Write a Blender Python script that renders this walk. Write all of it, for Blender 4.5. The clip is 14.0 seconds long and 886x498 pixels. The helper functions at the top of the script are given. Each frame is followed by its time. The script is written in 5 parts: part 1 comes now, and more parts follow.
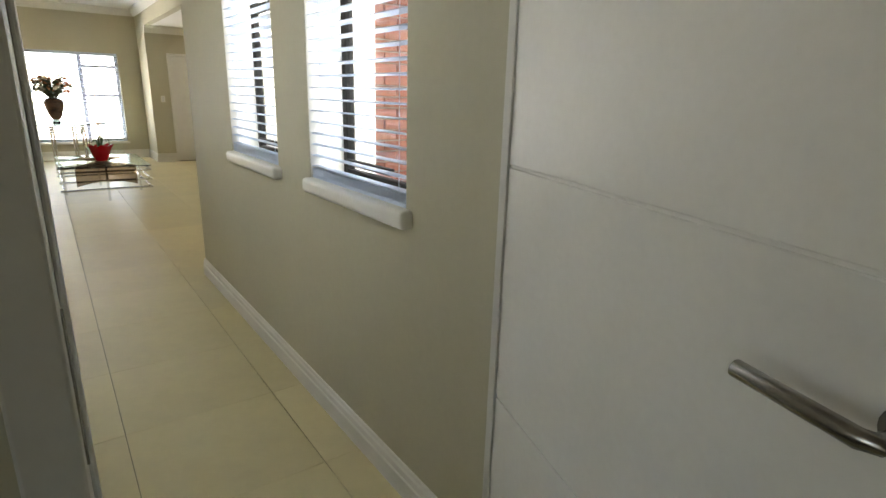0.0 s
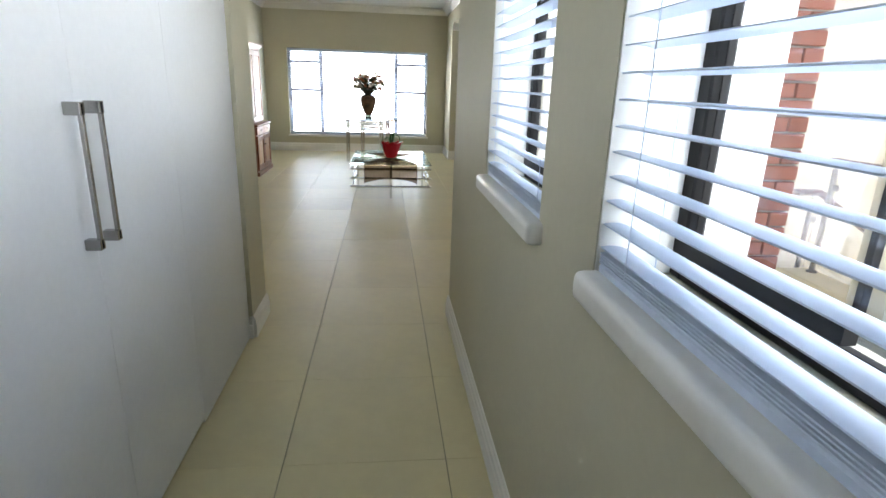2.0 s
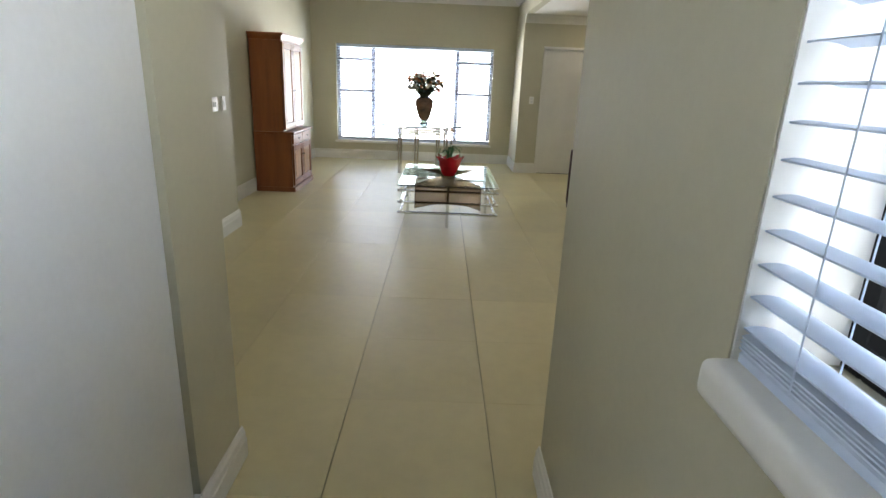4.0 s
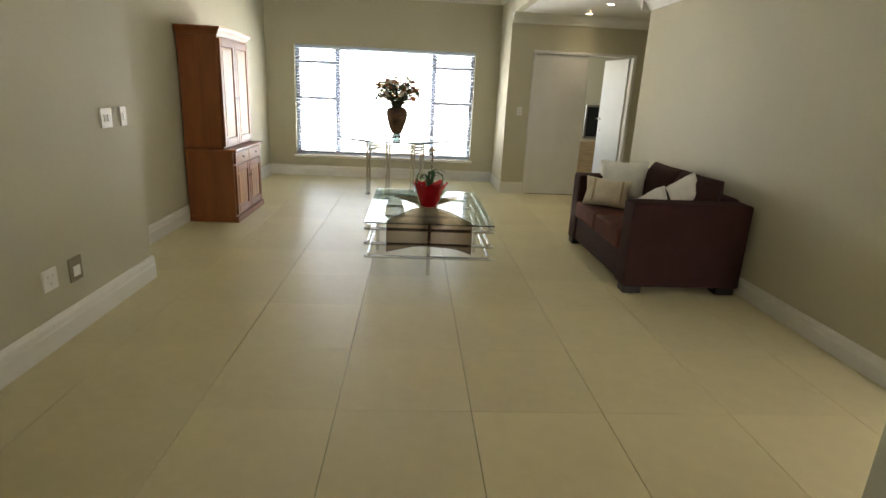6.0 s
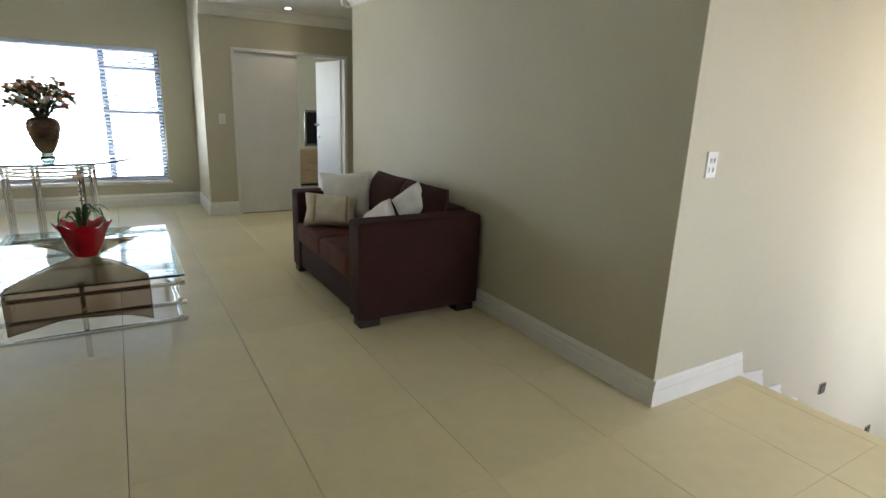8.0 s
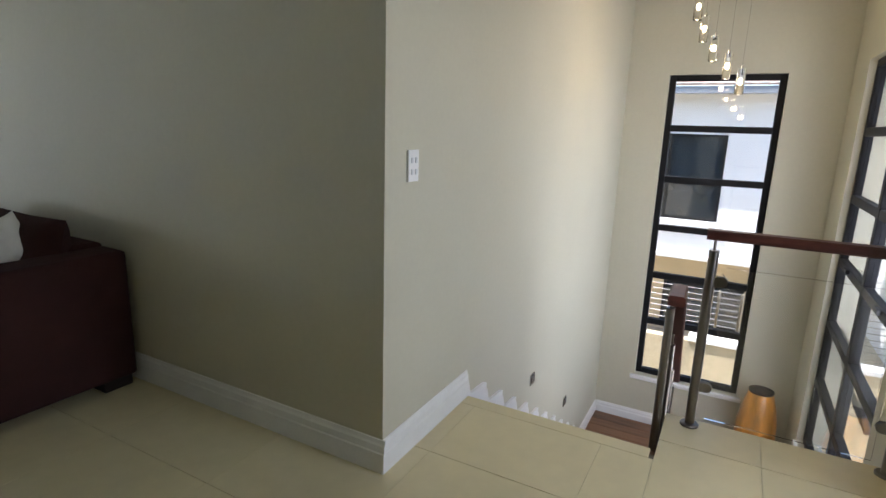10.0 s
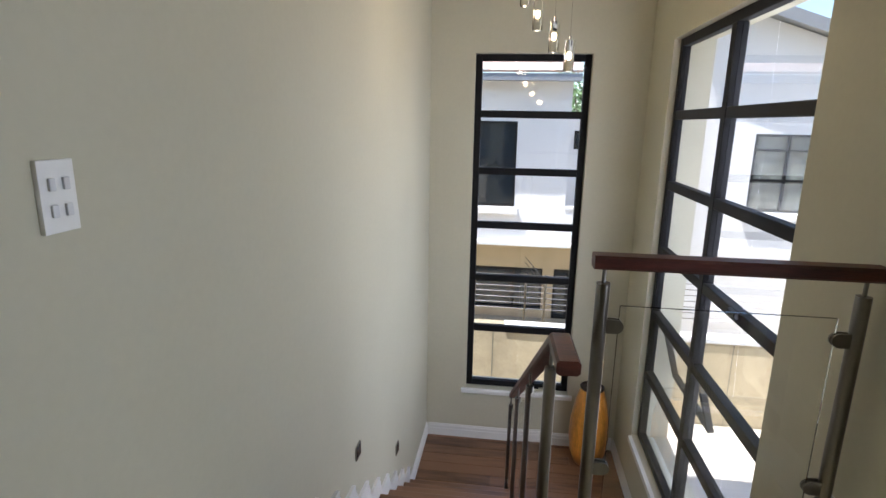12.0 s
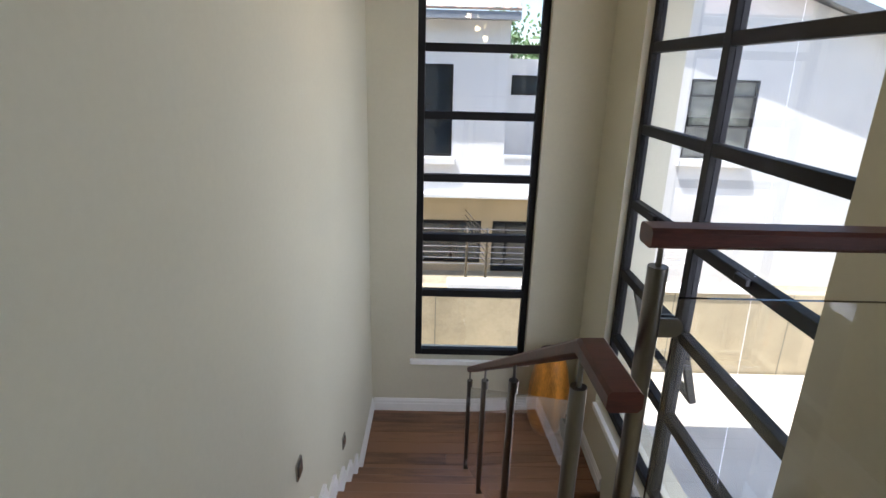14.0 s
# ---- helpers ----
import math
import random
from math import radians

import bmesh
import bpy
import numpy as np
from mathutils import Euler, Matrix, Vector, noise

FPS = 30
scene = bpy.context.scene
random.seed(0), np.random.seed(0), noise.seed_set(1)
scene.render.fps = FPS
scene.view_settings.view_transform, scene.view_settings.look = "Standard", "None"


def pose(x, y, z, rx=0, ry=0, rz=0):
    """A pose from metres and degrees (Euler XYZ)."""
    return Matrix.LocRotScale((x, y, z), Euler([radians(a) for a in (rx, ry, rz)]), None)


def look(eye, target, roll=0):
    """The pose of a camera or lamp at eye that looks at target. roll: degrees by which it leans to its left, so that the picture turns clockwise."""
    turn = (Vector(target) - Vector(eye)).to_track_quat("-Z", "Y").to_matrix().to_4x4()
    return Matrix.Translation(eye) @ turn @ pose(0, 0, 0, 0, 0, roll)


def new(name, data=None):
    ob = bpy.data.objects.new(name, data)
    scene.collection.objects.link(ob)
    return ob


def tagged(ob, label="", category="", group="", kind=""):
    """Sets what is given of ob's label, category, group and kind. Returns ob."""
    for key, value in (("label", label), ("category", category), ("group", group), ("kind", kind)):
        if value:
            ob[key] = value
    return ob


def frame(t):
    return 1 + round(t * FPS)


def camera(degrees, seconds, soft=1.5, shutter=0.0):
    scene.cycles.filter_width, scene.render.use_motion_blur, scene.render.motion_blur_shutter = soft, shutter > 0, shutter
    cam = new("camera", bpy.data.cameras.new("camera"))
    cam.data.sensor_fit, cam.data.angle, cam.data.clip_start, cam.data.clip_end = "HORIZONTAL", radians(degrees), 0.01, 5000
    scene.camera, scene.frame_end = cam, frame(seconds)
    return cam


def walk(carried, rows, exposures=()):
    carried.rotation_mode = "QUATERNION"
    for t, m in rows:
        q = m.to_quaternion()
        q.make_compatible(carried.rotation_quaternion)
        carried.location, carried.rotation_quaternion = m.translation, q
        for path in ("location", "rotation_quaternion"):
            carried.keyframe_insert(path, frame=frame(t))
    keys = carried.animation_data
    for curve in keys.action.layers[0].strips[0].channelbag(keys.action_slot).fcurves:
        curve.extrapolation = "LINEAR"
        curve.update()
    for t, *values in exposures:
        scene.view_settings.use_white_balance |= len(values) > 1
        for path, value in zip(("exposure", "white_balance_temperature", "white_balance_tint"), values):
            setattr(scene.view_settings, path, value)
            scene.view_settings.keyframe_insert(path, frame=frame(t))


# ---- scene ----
cam = camera(78.9, 14.0)
PATH = [
    (0, (0.836, 0.643, 1.361), (1.974, 2.193, 0.812), 1.6),
    (0.5, (0.976, 0.881, 1.363), (1.878, 2.577, 0.805), 1.7),
    (1, (1.122, 1.186, 1.355), (1.754, 2.997, 0.788), 1.8),
    (1.5, (1.217, 1.485, 1.349), (1.626, 3.357, 0.775), 1.9),
    (2, (1.3, 1.812, 1.347), (1.516, 3.713, 0.766), 1.9),
    (2.5, (1.34, 2.129, 1.349), (1.428, 4.04, 0.765), 1.9),
    (3, (1.327, 2.482, 1.345), (1.366, 4.395, 0.762), 2.0),
    (3.5, (1.314, 2.823, 1.355), (1.342, 4.737, 0.775), 2.3),
    (3.7, (1.307, 2.979, 1.361), (1.328, 4.891, 0.771), 2.3),
    (5.8, (1.225, 4.322, 1.356), (1.318, 6.239, 0.796), 2.7),
    (6, (1.231, 4.416, 1.366), (1.356, 6.332, 0.805), 2.8),
    (6.5, (1.292, 4.647, 1.377), (1.519, 6.556, 0.827), 2.7),
    (7, (1.394, 4.839, 1.378), (1.85, 6.711, 0.841), 2.6),
    (7.5, (1.513, 4.965, 1.381), (2.21, 6.764, 0.855), 2.2),
    (8, (1.621, 5.119, 1.36), (2.619, 6.778, 0.856), 2.1),
    (8.5, (1.798, 5.234, 1.326), (3.053, 6.715, 0.844), 1.9),
    (9, (1.898, 5.339, 1.3), (3.368, 6.619, 0.851), 2.1),
    (9.2, (1.952, 5.385, 1.296), (3.479, 6.6, 0.853), 2.1),
    (11.3, (2.76, 5.771, 1.302), (4.665, 6.174, 0.849), 1.3),
    (11.5, (2.871, 5.803, 1.296), (4.79, 6.138, 0.842), 1.2),
    (12, (3.129, 5.882, 1.285), (5.061, 6.125, 0.828), 1.1),
    (12.5, (3.327, 5.961, 1.267), (5.265, 6.139, 0.806), 1.2),
    (13, (3.511, 5.986, 1.239), (5.449, 6.107, 0.758), 1.3),
    (13.5, (3.618, 6.003, 1.214), (5.545, 6.067, 0.682), 1.4),
    (14, (3.69, 6.051, 1.196), (5.589, 6.032, 0.57), 1.5),
]
walk(cam, [(t, look(e, g, r)) for t, e, g, r in PATH], [(0.0, 2.4, 7650, 10), (1.0, 2.37, 7100, 10), (2.2, 2.2, 6550, 10), (3.7, 2.2, 6600, 10), (6.2, 2.2, 7450, 10), (7.5, 2.2, 6700, 10), (8.5, 2.03, 6050, 10), (9.2, 1.8, 5900, 10), (11.3, 1.32, 5900, 10), (12.3, 1.15, 5900, 10), (13.2, 1.0, 5900, 10), (14.0, 1.1, 5900, 10)])

# ---- world, sun and window light ----
SUN_TO = Vector((-0.20, 0.36, 0.90)).normalized()
world = bpy.data.worlds.new("world")
scene.world = world
world.use_nodes = True
_sky = world.node_tree.nodes.new("ShaderNodeTexSky")
_sky.sky_type = "NISHITA"
_sky.sun_disc = False
_sky.sun_elevation = math.asin(SUN_TO.z)
_sky.sun_rotation = math.atan2(SUN_TO.x, SUN_TO.y)
world.node_tree.links.new(_sky.outputs[0], world.node_tree.nodes["Background"].inputs[0])
world.node_tree.nodes["Background"].inputs[1].default_value = 0.15

sun = new("sun", bpy.data.lights.new("sun", "SUN"))
sun.data.energy = 5.0
sun.data.angle = radians(0.5)
sun.data.color = (1.0, 0.95, 0.88)
sun.matrix_world = look((0, 0, 20), Vector((0, 0, 20)) - SUN_TO)


def window_light(name, eye, target, width, height, power, color=(0.92, 0.96, 1.0)):
    lamp = new(name, bpy.data.lights.new(name, "AREA"))
    lamp.data.shape = "RECTANGLE"
    lamp.data.size, lamp.data.size_y = width, height
    lamp.data.energy = power
    lamp.data.color = color
    lamp.matrix_world = look(eye, target)
    return lamp


window_light("sky_light_lounge", (0.79, 13.26, 1.13), (0.79, 10.0, 1.13), 2.7, 1.6, 36)
# fill lamp in an unseen west window, added to light the open door leaf
window_light("sky_light_far_room", (2.76, 14.0, 1.4), (5.0, 13.4, 1.2), 1.2, 1.3, 5, (0.80, 0.90, 1.0))
# fill lamp in an unseen west window added to the bedroom
window_light("sky_light_bedroom", (-1.95, 0.25, 1.45), (1.0, 0.2, 1.3), 0.8, 0.8, 0.35)
# fill lamp in an assumed hall door, added to brighten stair wall and floor
window_light("sky_light_hall_door", (4.03, 4.53, 1.2), (4.03, 7.0, 0.9), 0.60, 1.8, 3.7, (0.87, 0.885, 1.0))
window_light("sky_light_stairwell", (6.0, 4.45, 0.36), (6.75, 5.11, 0.32), 1.0, 2.8, 18, (0.88, 0.885, 1.0))
for y in (2.37, 3.48):
    window_light("sky_light_corridor", (1.90, y, 2.02), (0.3, y, 0.7), 0.68, 0.36, 2.4, (0.87, 0.94, 1.0))
    window_light("sky_light_corridor", (1.92, y - 0.08, 1.68), (1.32, y + 0.72, 1.6), 0.25, 1.1, 2.7, (0.87, 0.94, 1.0))


# ---- materials ----
def mat(name, color, rough=0.5, metal=0.0, var=0.06, scale=3.0, fine=60.0, bump=0.0, bump_scale=120.0, spec=0.5, stretch=(1, 1, 1), island=0.0, coat=0.0):
    m = bpy.data.materials.new(name)
    m.use_nodes = True
    nt = m.node_tree
    b = nt.nodes["Principled BSDF"]
    b.inputs["Roughness"].default_value = rough
    b.inputs["Metallic"].default_value = metal
    b.inputs["Specular IOR Level"].default_value = spec
    b.inputs["Coat Weight"].default_value = coat
    tc = nt.nodes.new("ShaderNodeTexCoord")
    mp = nt.nodes.new("ShaderNodeMapping")
    mp.inputs["Scale"].default_value = stretch
    nt.links.new(tc.outputs["Object"], mp.inputs["Vector"])
    n1 = nt.nodes.new("ShaderNodeTexNoise")
    n1.inputs["Scale"].default_value = scale
    n1.inputs["Detail"].default_value = 4
    n2 = nt.nodes.new("ShaderNodeTexNoise")
    n2.inputs["Scale"].default_value = fine
    n2.inputs["Detail"].default_value = 2
    for n in (n1, n2):
        nt.links.new(mp.outputs[0], n.inputs["Vector"])
    add = nt.nodes.new("ShaderNodeMath")
    add.operation = "MULTIPLY_ADD"
    add.inputs[1].default_value = 0.4
    nt.links.new(n2.outputs[0], add.inputs[0])
    nt.links.new(n1.outputs[0], add.inputs[2])
    fac = add.outputs[0]
    if island:
        oi = nt.nodes.new("ShaderNodeObjectInfo")
        ad2 = nt.nodes.new("ShaderNodeMath")
        ad2.operation = "MULTIPLY_ADD"
        ad2.inputs[1].default_value = island
        nt.links.new(oi.outputs["Random"], ad2.inputs[0])
        nt.links.new(fac, ad2.inputs[2])
        fac = ad2.outputs[0]
    ramp = nt.nodes.new("ShaderNodeValToRGB")
    lo = [max(0, c * (1 - 2.2 * var)) for c in color]
    hi = [min(1, c * (1 + 1.6 * var)) for c in color]
    ramp.color_ramp.elements[0].position, ramp.color_ramp.elements[1].position = 0.35, 1.0 + island * 0.6
    ramp.color_ramp.elements[0].color, ramp.color_ramp.elements[1].color = (*lo, 1), (*hi, 1)
    nt.links.new(fac, ramp.inputs[0])
    nt.links.new(ramp.outputs[0], b.inputs["Base Color"])
    if bump:
        n3 = nt.nodes.new("ShaderNodeTexNoise")
        n3.inputs["Scale"].default_value = bump_scale
        n3.inputs["Detail"].default_value = 3
        nt.links.new(mp.outputs[0], n3.inputs["Vector"])
        bp = nt.nodes.new("ShaderNodeBump")
        bp.inputs["Strength"].default_value = bump
        bp.inputs["Distance"].default_value = 0.003
        nt.links.new(n3.outputs[0], bp.inputs["Height"])
        nt.links.new(bp.outputs[0], b.inputs["Normal"])
    rr = nt.nodes.new("ShaderNodeMath")
    rr.operation = "MULTIPLY_ADD"
    rr.inputs[1].default_value = 0.16 * rough
    rr.inputs[2].default_value = rough * 0.92
    nt.links.new(n1.outputs[0], rr.inputs[0])
    nt.links.new(rr.outputs[0], b.inputs["Roughness"])
    return m


def glass(name, color=(1, 1, 1), rough=0.0, ior=1.45):
    m = bpy.data.materials.new(name)
    m.use_nodes = True
    nt = m.node_tree
    nt.nodes.remove(nt.nodes["Principled BSDF"])
    g = nt.nodes.new("ShaderNodeBsdfGlass")
    g.inputs["Color"].default_value = (*color, 1)
    g.inputs["Roughness"].default_value = rough
    g.inputs["IOR"].default_value = ior
    nt.links.new(g.outputs[0], nt.nodes["Material Output"].inputs[0])
    return m


def glow(name, color, strength):
    m = bpy.data.materials.new(name)
    m.use_nodes = True
    b = m.node_tree.nodes["Principled BSDF"]
    b.inputs["Base Color"].default_value = (*color, 1)
    b.inputs["Emission Color"].default_value = (*color, 1)
    b.inputs["Emission Strength"].default_value = strength
    return m


def sheer(name, color, cover):
    m = mat(name, color, 0.95, var=0.15, scale=14, fine=300, spec=0.05)
    nt = m.node_tree
    tr = nt.nodes.new("ShaderNodeBsdfTransparent")
    tr.inputs[0].default_value = (0.56, 0.44, 0.32, 1)
    mix = nt.nodes.new("ShaderNodeMixShader")
    mix.inputs[0].default_value = cover
    nt.links.new(tr.outputs[0], mix.inputs[1])
    nt.links.new(nt.nodes["Principled BSDF"].outputs[0], mix.inputs[2])
    nt.links.new(mix.outputs[0], nt.nodes["Material Output"].inputs[0])
    return m


WALL = mat("wall_paint", (0.535, 0.505, 0.380), 0.62, var=0.03, scale=1.2, fine=40, bump=0.10, bump_scale=180, spec=0.35)
CEIL = mat("ceiling_paint", (0.80, 0.79, 0.75), 0.75, var=0.02, scale=1, bump=0.08, spec=0.25)
TRIM = mat("trim_gloss_white", (0.78, 0.77, 0.73), 0.35, var=0.03, scale=5, bump=0.04)
TILE = mat("cream_porcelain_tile", (0.635, 0.56, 0.335), 0.37, var=0.05, scale=1.6, fine=14, bump=0.02, bump_scale=30, island=0.25)
GROUT = mat("grey_grout", (0.20, 0.18, 0.13), 0.9, var=0.15, scale=20)
DOORW = mat("door_white_paint", (0.74, 0.73, 0.70), 0.42, var=0.03, scale=4, bump=0.05, bump_scale=90)
CUPW = mat("cupboard_white_melamine", (0.76, 0.76, 0.76), 0.40, var=0.03, scale=2, bump=0.03, bump_scale=70)
DARKGAP = mat("shadow_gap", (0.06, 0.055, 0.05), 0.8)
STEEL = mat("brushed_steel", (0.36, 0.345, 0.33), 0.26, 1.0, var=0.06, scale=30, fine=400, stretch=(1, 1, 0.1))
# darker copy of the steel: the posts' dark reflections are put into the colour
POSTM = mat("steel_post_darkened", (0.20, 0.185, 0.17), 0.30, 1.0, var=0.08, scale=30, fine=400, stretch=(1, 1, 0.1))
CHROME = mat("chrome_tube", (0.72, 0.72, 0.70), 0.12, 1.0, var=0.04, scale=12)
BRONZE = mat("dark_aluminium", (0.012, 0.0115, 0.012), 0.5, 0.0, var=0.12, scale=12, spec=0.16)
# white slats with the sky's blue reflection mixed into their colour
BLIND = mat("blind_slat_sky_tint", (0.60, 0.69, 0.84), 0.42, var=0.03, scale=6)
RAILW = mat("mahogany_handrail", (0.080, 0.022, 0.015), 0.42, var=0.35, scale=5, fine=60, stretch=(6, 0.7, 6), bump=0.05, spec=0.35)
TREAD = mat("laminate_board", (0.15, 0.076, 0.039), 0.34, var=0.38, scale=3.5, fine=45, stretch=(7, 0.8, 7), bump=0.06, island=0.5)
CABW = mat("cherry_cabinet_wood", (0.27, 0.085, 0.024), 0.36, var=0.13, scale=3, fine=50, stretch=(6, 6, 0.7), bump=0.05)
# lighter yellowish panels; the window's glare on the doors is in the colour too
CABP = mat("cabinet_panel_with_sheen", (0.46, 0.22, 0.085), 0.38, var=0.22, scale=3, fine=50, stretch=(6, 6, 0.7), bump=0.05)
SOFA = mat("brown_sofa_fabric", (0.046, 0.0175, 0.0145), 0.85, var=0.14, scale=8, fine=300, bump=0.5, bump_scale=500, spec=0.2)
SOFAS = mat("rust_seat_fabric", (0.105, 0.034, 0.020), 0.85, var=0.25, scale=8, fine=300, bump=0.5, bump_scale=500, spec=0.2)
PILLOW = mat("white_cushion_cotton", (0.80, 0.78, 0.72), 0.85, var=0.05, scale=10, fine=200, bump=0.3, bump_scale=300, spec=0.2)
CREAM = mat("cream_cushion_cotton", (0.68, 0.61, 0.46), 0.85, var=0.10, scale=12, fine=200, bump=0.3, bump_scale=300, spec=0.2)
BAND = mat("cushion_band_brown", (0.42, 0.31, 0.18), 0.85, var=0.1, scale=12)
FOOT = mat("dark_wood_foot", (0.025, 0.016, 0.012), 0.5, var=0.2, scale=8)
REDG = mat("red_glass_pot", (0.50, 0.010, 0.018), 0.16, var=0.15, scale=9, coat=0.6)
LEAF = mat("plant_leaf_green", (0.045, 0.13, 0.05), 0.45, var=0.35, scale=9)
PETALS = [mat("petal_cream", (0.78, 0.66, 0.48), 0.7, var=0.2, scale=20), mat("petal_rust", (0.50, 0.19, 0.075), 0.7, var=0.25, scale=20), mat("petal_dark", (0.12, 0.13, 0.06), 0.7, var=0.3, scale=20)]
STEMM = mat("dry_stem", (0.07, 0.075, 0.035), 0.8, var=0.3, scale=20)
VASEB = mat("brown_glazed_vase", (0.115, 0.050, 0.024), 0.22, var=0.45, scale=9, fine=60, coat=0.5)
POTW = mat("amber_wood_vase", (0.60, 0.25, 0.035), 0.32, var=0.35, scale=3, fine=30, stretch=(4, 4, 0.7), coat=0.3)
RUNNER = sheer("sheer_brown_runner", (0.075, 0.042, 0.022), 0.50)
HEM = mat("dark_brown_hem", (0.085, 0.050, 0.028), 0.9, var=0.2, scale=40)
PANE = glass("window_glass")
TGLASS = glass("table_glass", (0.92, 0.975, 0.955))
GLASSRIM = mat("glass_rim_green", (0.02, 0.04, 0.035), 0.45, var=0.05, scale=20)
CRYSTAL = glass("pendant_glass", (1, 0.99, 0.97), 0.01)
BULB = glow("warm_bulb", (1.0, 0.80, 0.52), 4)
LAMPW = glow("downlight_lens", (1.0, 0.88, 0.68), 12)
PLATE = mat("white_plastic_plate", (0.82, 0.81, 0.77), 0.35, var=0.02, scale=9)
GREYP = mat("grey_switch_rocker", (0.68, 0.68, 0.67), 0.4, var=0.03)
BRICKM = mat("red_face_brick", (0.26, 0.095, 0.06), 0.85, var=0.28, scale=9, fine=80, bump=0.6, bump_scale=120, island=0.6)
MORTAR = mat("pale_mortar", (0.42, 0.38, 0.33), 0.95, var=0.12, scale=20, bump=0.4)
PLASTER = mat("white_plaster_outside", (0.74, 0.72, 0.70), 0.85, var=0.05, scale=1.0, fine=30, bump=0.3, bump_scale=60)
BEIGE = mat("beige_plaster_outside", (0.50, 0.40, 0.26), 0.9, var=0.08, scale=1.3, fine=30, bump=0.3, bump_scale=60)
CONC = mat("sandy_boundary_wall", (0.44, 0.36, 0.235), 0.95, var=0.14, scale=1.6, fine=24, bump=0.8, bump_scale=26)
PAVE = mat("pale_paving", (0.66, 0.60, 0.50), 0.9, var=0.10, scale=2, fine=40, bump=0.4, bump_scale=60, island=0.2)
GROUND = mat("dry_ground", (0.34, 0.29, 0.20), 0.95, var=0.25, scale=0.6, fine=9, bump=0.6, bump_scale=20)
ROOFT = mat("terracotta_roof_tile", (0.40, 0.29, 0.24), 0.85, var=0.22, scale=3, fine=40, bump=0.4, bump_scale=60, island=0.3)
GUTTER = mat("grey_fascia", (0.22, 0.23, 0.25), 0.5, var=0.08, scale=4)
DARKGL = mat("dark_window_pane", (0.018, 0.026, 0.036), 0.06, var=0.15, scale=2, spec=0.8)
# mottled grey-green stands for greenery reflected in the glass
HAZE = mat("hazy_window_pane", (0.16, 0.17, 0.15), 0.12, var=0.5, scale=2.2, fine=9, spec=0.7)
TREEL = mat("tree_leaf", (0.07, 0.12, 0.04), 0.6, var=0.4, scale=6, island=0.3)
BARK = mat("tree_bark", (0.11, 0.08, 0.055), 0.9, var=0.3, scale=10, bump=0.6, bump_scale=40)
BLACK = mat("black_gloss_plastic", (0.012, 0.012, 0.014), 0.2, var=0.1)
PALEW = mat("pale_wood_stand", (0.52, 0.37, 0.22), 0.5, var=0.15, scale=4, stretch=(1, 6, 6))


# ---- builders ----
def box(bm, x0, x1, y0, y1, z0, z1):
    v = [bm.verts.new((x, y, z)) for x in (x0, x1) for y in (y0, y1) for z in (z0, z1)]
    for f in ((0, 1, 3, 2), (4, 6, 7, 5), (0, 4, 5, 1), (2, 3, 7, 6), (0, 2, 6, 4), (1, 5, 7, 3)):
        bm.faces.new([v[i] for i in f])
    return v


def boxes(*dims):
    bm = bmesh.new()
    for d in dims:
        box(bm, *d)
    return bm


def rounded(bm, r, seg=2):
    bmesh.ops.recalc_face_normals(bm, faces=bm.faces)
    bmesh.ops.bevel(bm, geom=list(bm.edges), offset=r, segments=seg, profile=0.6, affect="EDGES", clamp_overlap=True)
    return bm


def rbox(x0, x1, y0, y1, z0, z1, r=0.004, seg=2):
    return rounded(boxes((x0, x1, y0, y1, z0, z1)), r, seg)


def tube(bm, pts, r, n=12, caps=True, r_end=None):
    """A round bar along a polyline."""
    pts = [Vector(p) for p in pts]
    rings = []
    for i, p in enumerate(pts):
        d = (pts[min(i + 1, len(pts) - 1)] - pts[max(i - 1, 0)]).normalized()
        a = d.orthogonal().normalized() if i == 0 else (last - d * last.dot(d)).normalized()
        last = a
        b = d.cross(a)
        rad = r if r_end is None else r + (r_end - r) * i / (len(pts) - 1)
        rings.append([bm.verts.new(p + (a * math.cos(k * math.tau / n) + b * math.sin(k * math.tau / n)) * rad) for k in range(n)])
    for q, w in zip(rings, rings[1:]):
        for k in range(n):
            bm.faces.new((q[k], q[(k + 1) % n], w[(k + 1) % n], w[k]))
    if caps:
        bm.faces.new(rings[0][::-1])
        bm.faces.new(rings[-1])
    return bm


def rod(pts, r, n=12, r_end=None):
    return tube(bmesh.new(), pts, r, n, True, r_end)


def lathe(profile, cx, cy, n=32, closed=False):
    """Turns (radius, height) pairs round an upright axis."""
    bm = bmesh.new()
    rings = []
    for r, z in profile:
        rings.append([bm.verts.new((cx + r * math.cos(k * math.tau / n), cy + r * math.sin(k * math.tau / n), z)) for k in range(n)])
    for q, w in zip(rings, rings[1:]):
        for k in range(n):
            bm.faces.new((q[k], q[(k + 1) % n], w[(k + 1) % n], w[k]))
    bm.faces.new(rings[0][::-1])
    bm.faces.new(rings[-1])
    return bm


def sweep(profile, p0, p1, inward, z):
    """A moulding: (out, up) pairs run from p0 to p1, standing out along inward."""
    bm = bmesh.new()
    ends = []
    for p in (p0, p1):
        ends.append([bm.verts.new((p[0] + inward[0] * o, p[1] + inward[1] * o, z + u)) for o, u in profile])
    n = len(profile)
    for k in range(n):
        bm.faces.new((ends[0][k], ends[0][(k + 1) % n], ends[1][(k + 1) % n], ends[1][k]))
    bm.faces.new(ends[0][::-1])
    bm.faces.new(ends[1])
    return bm


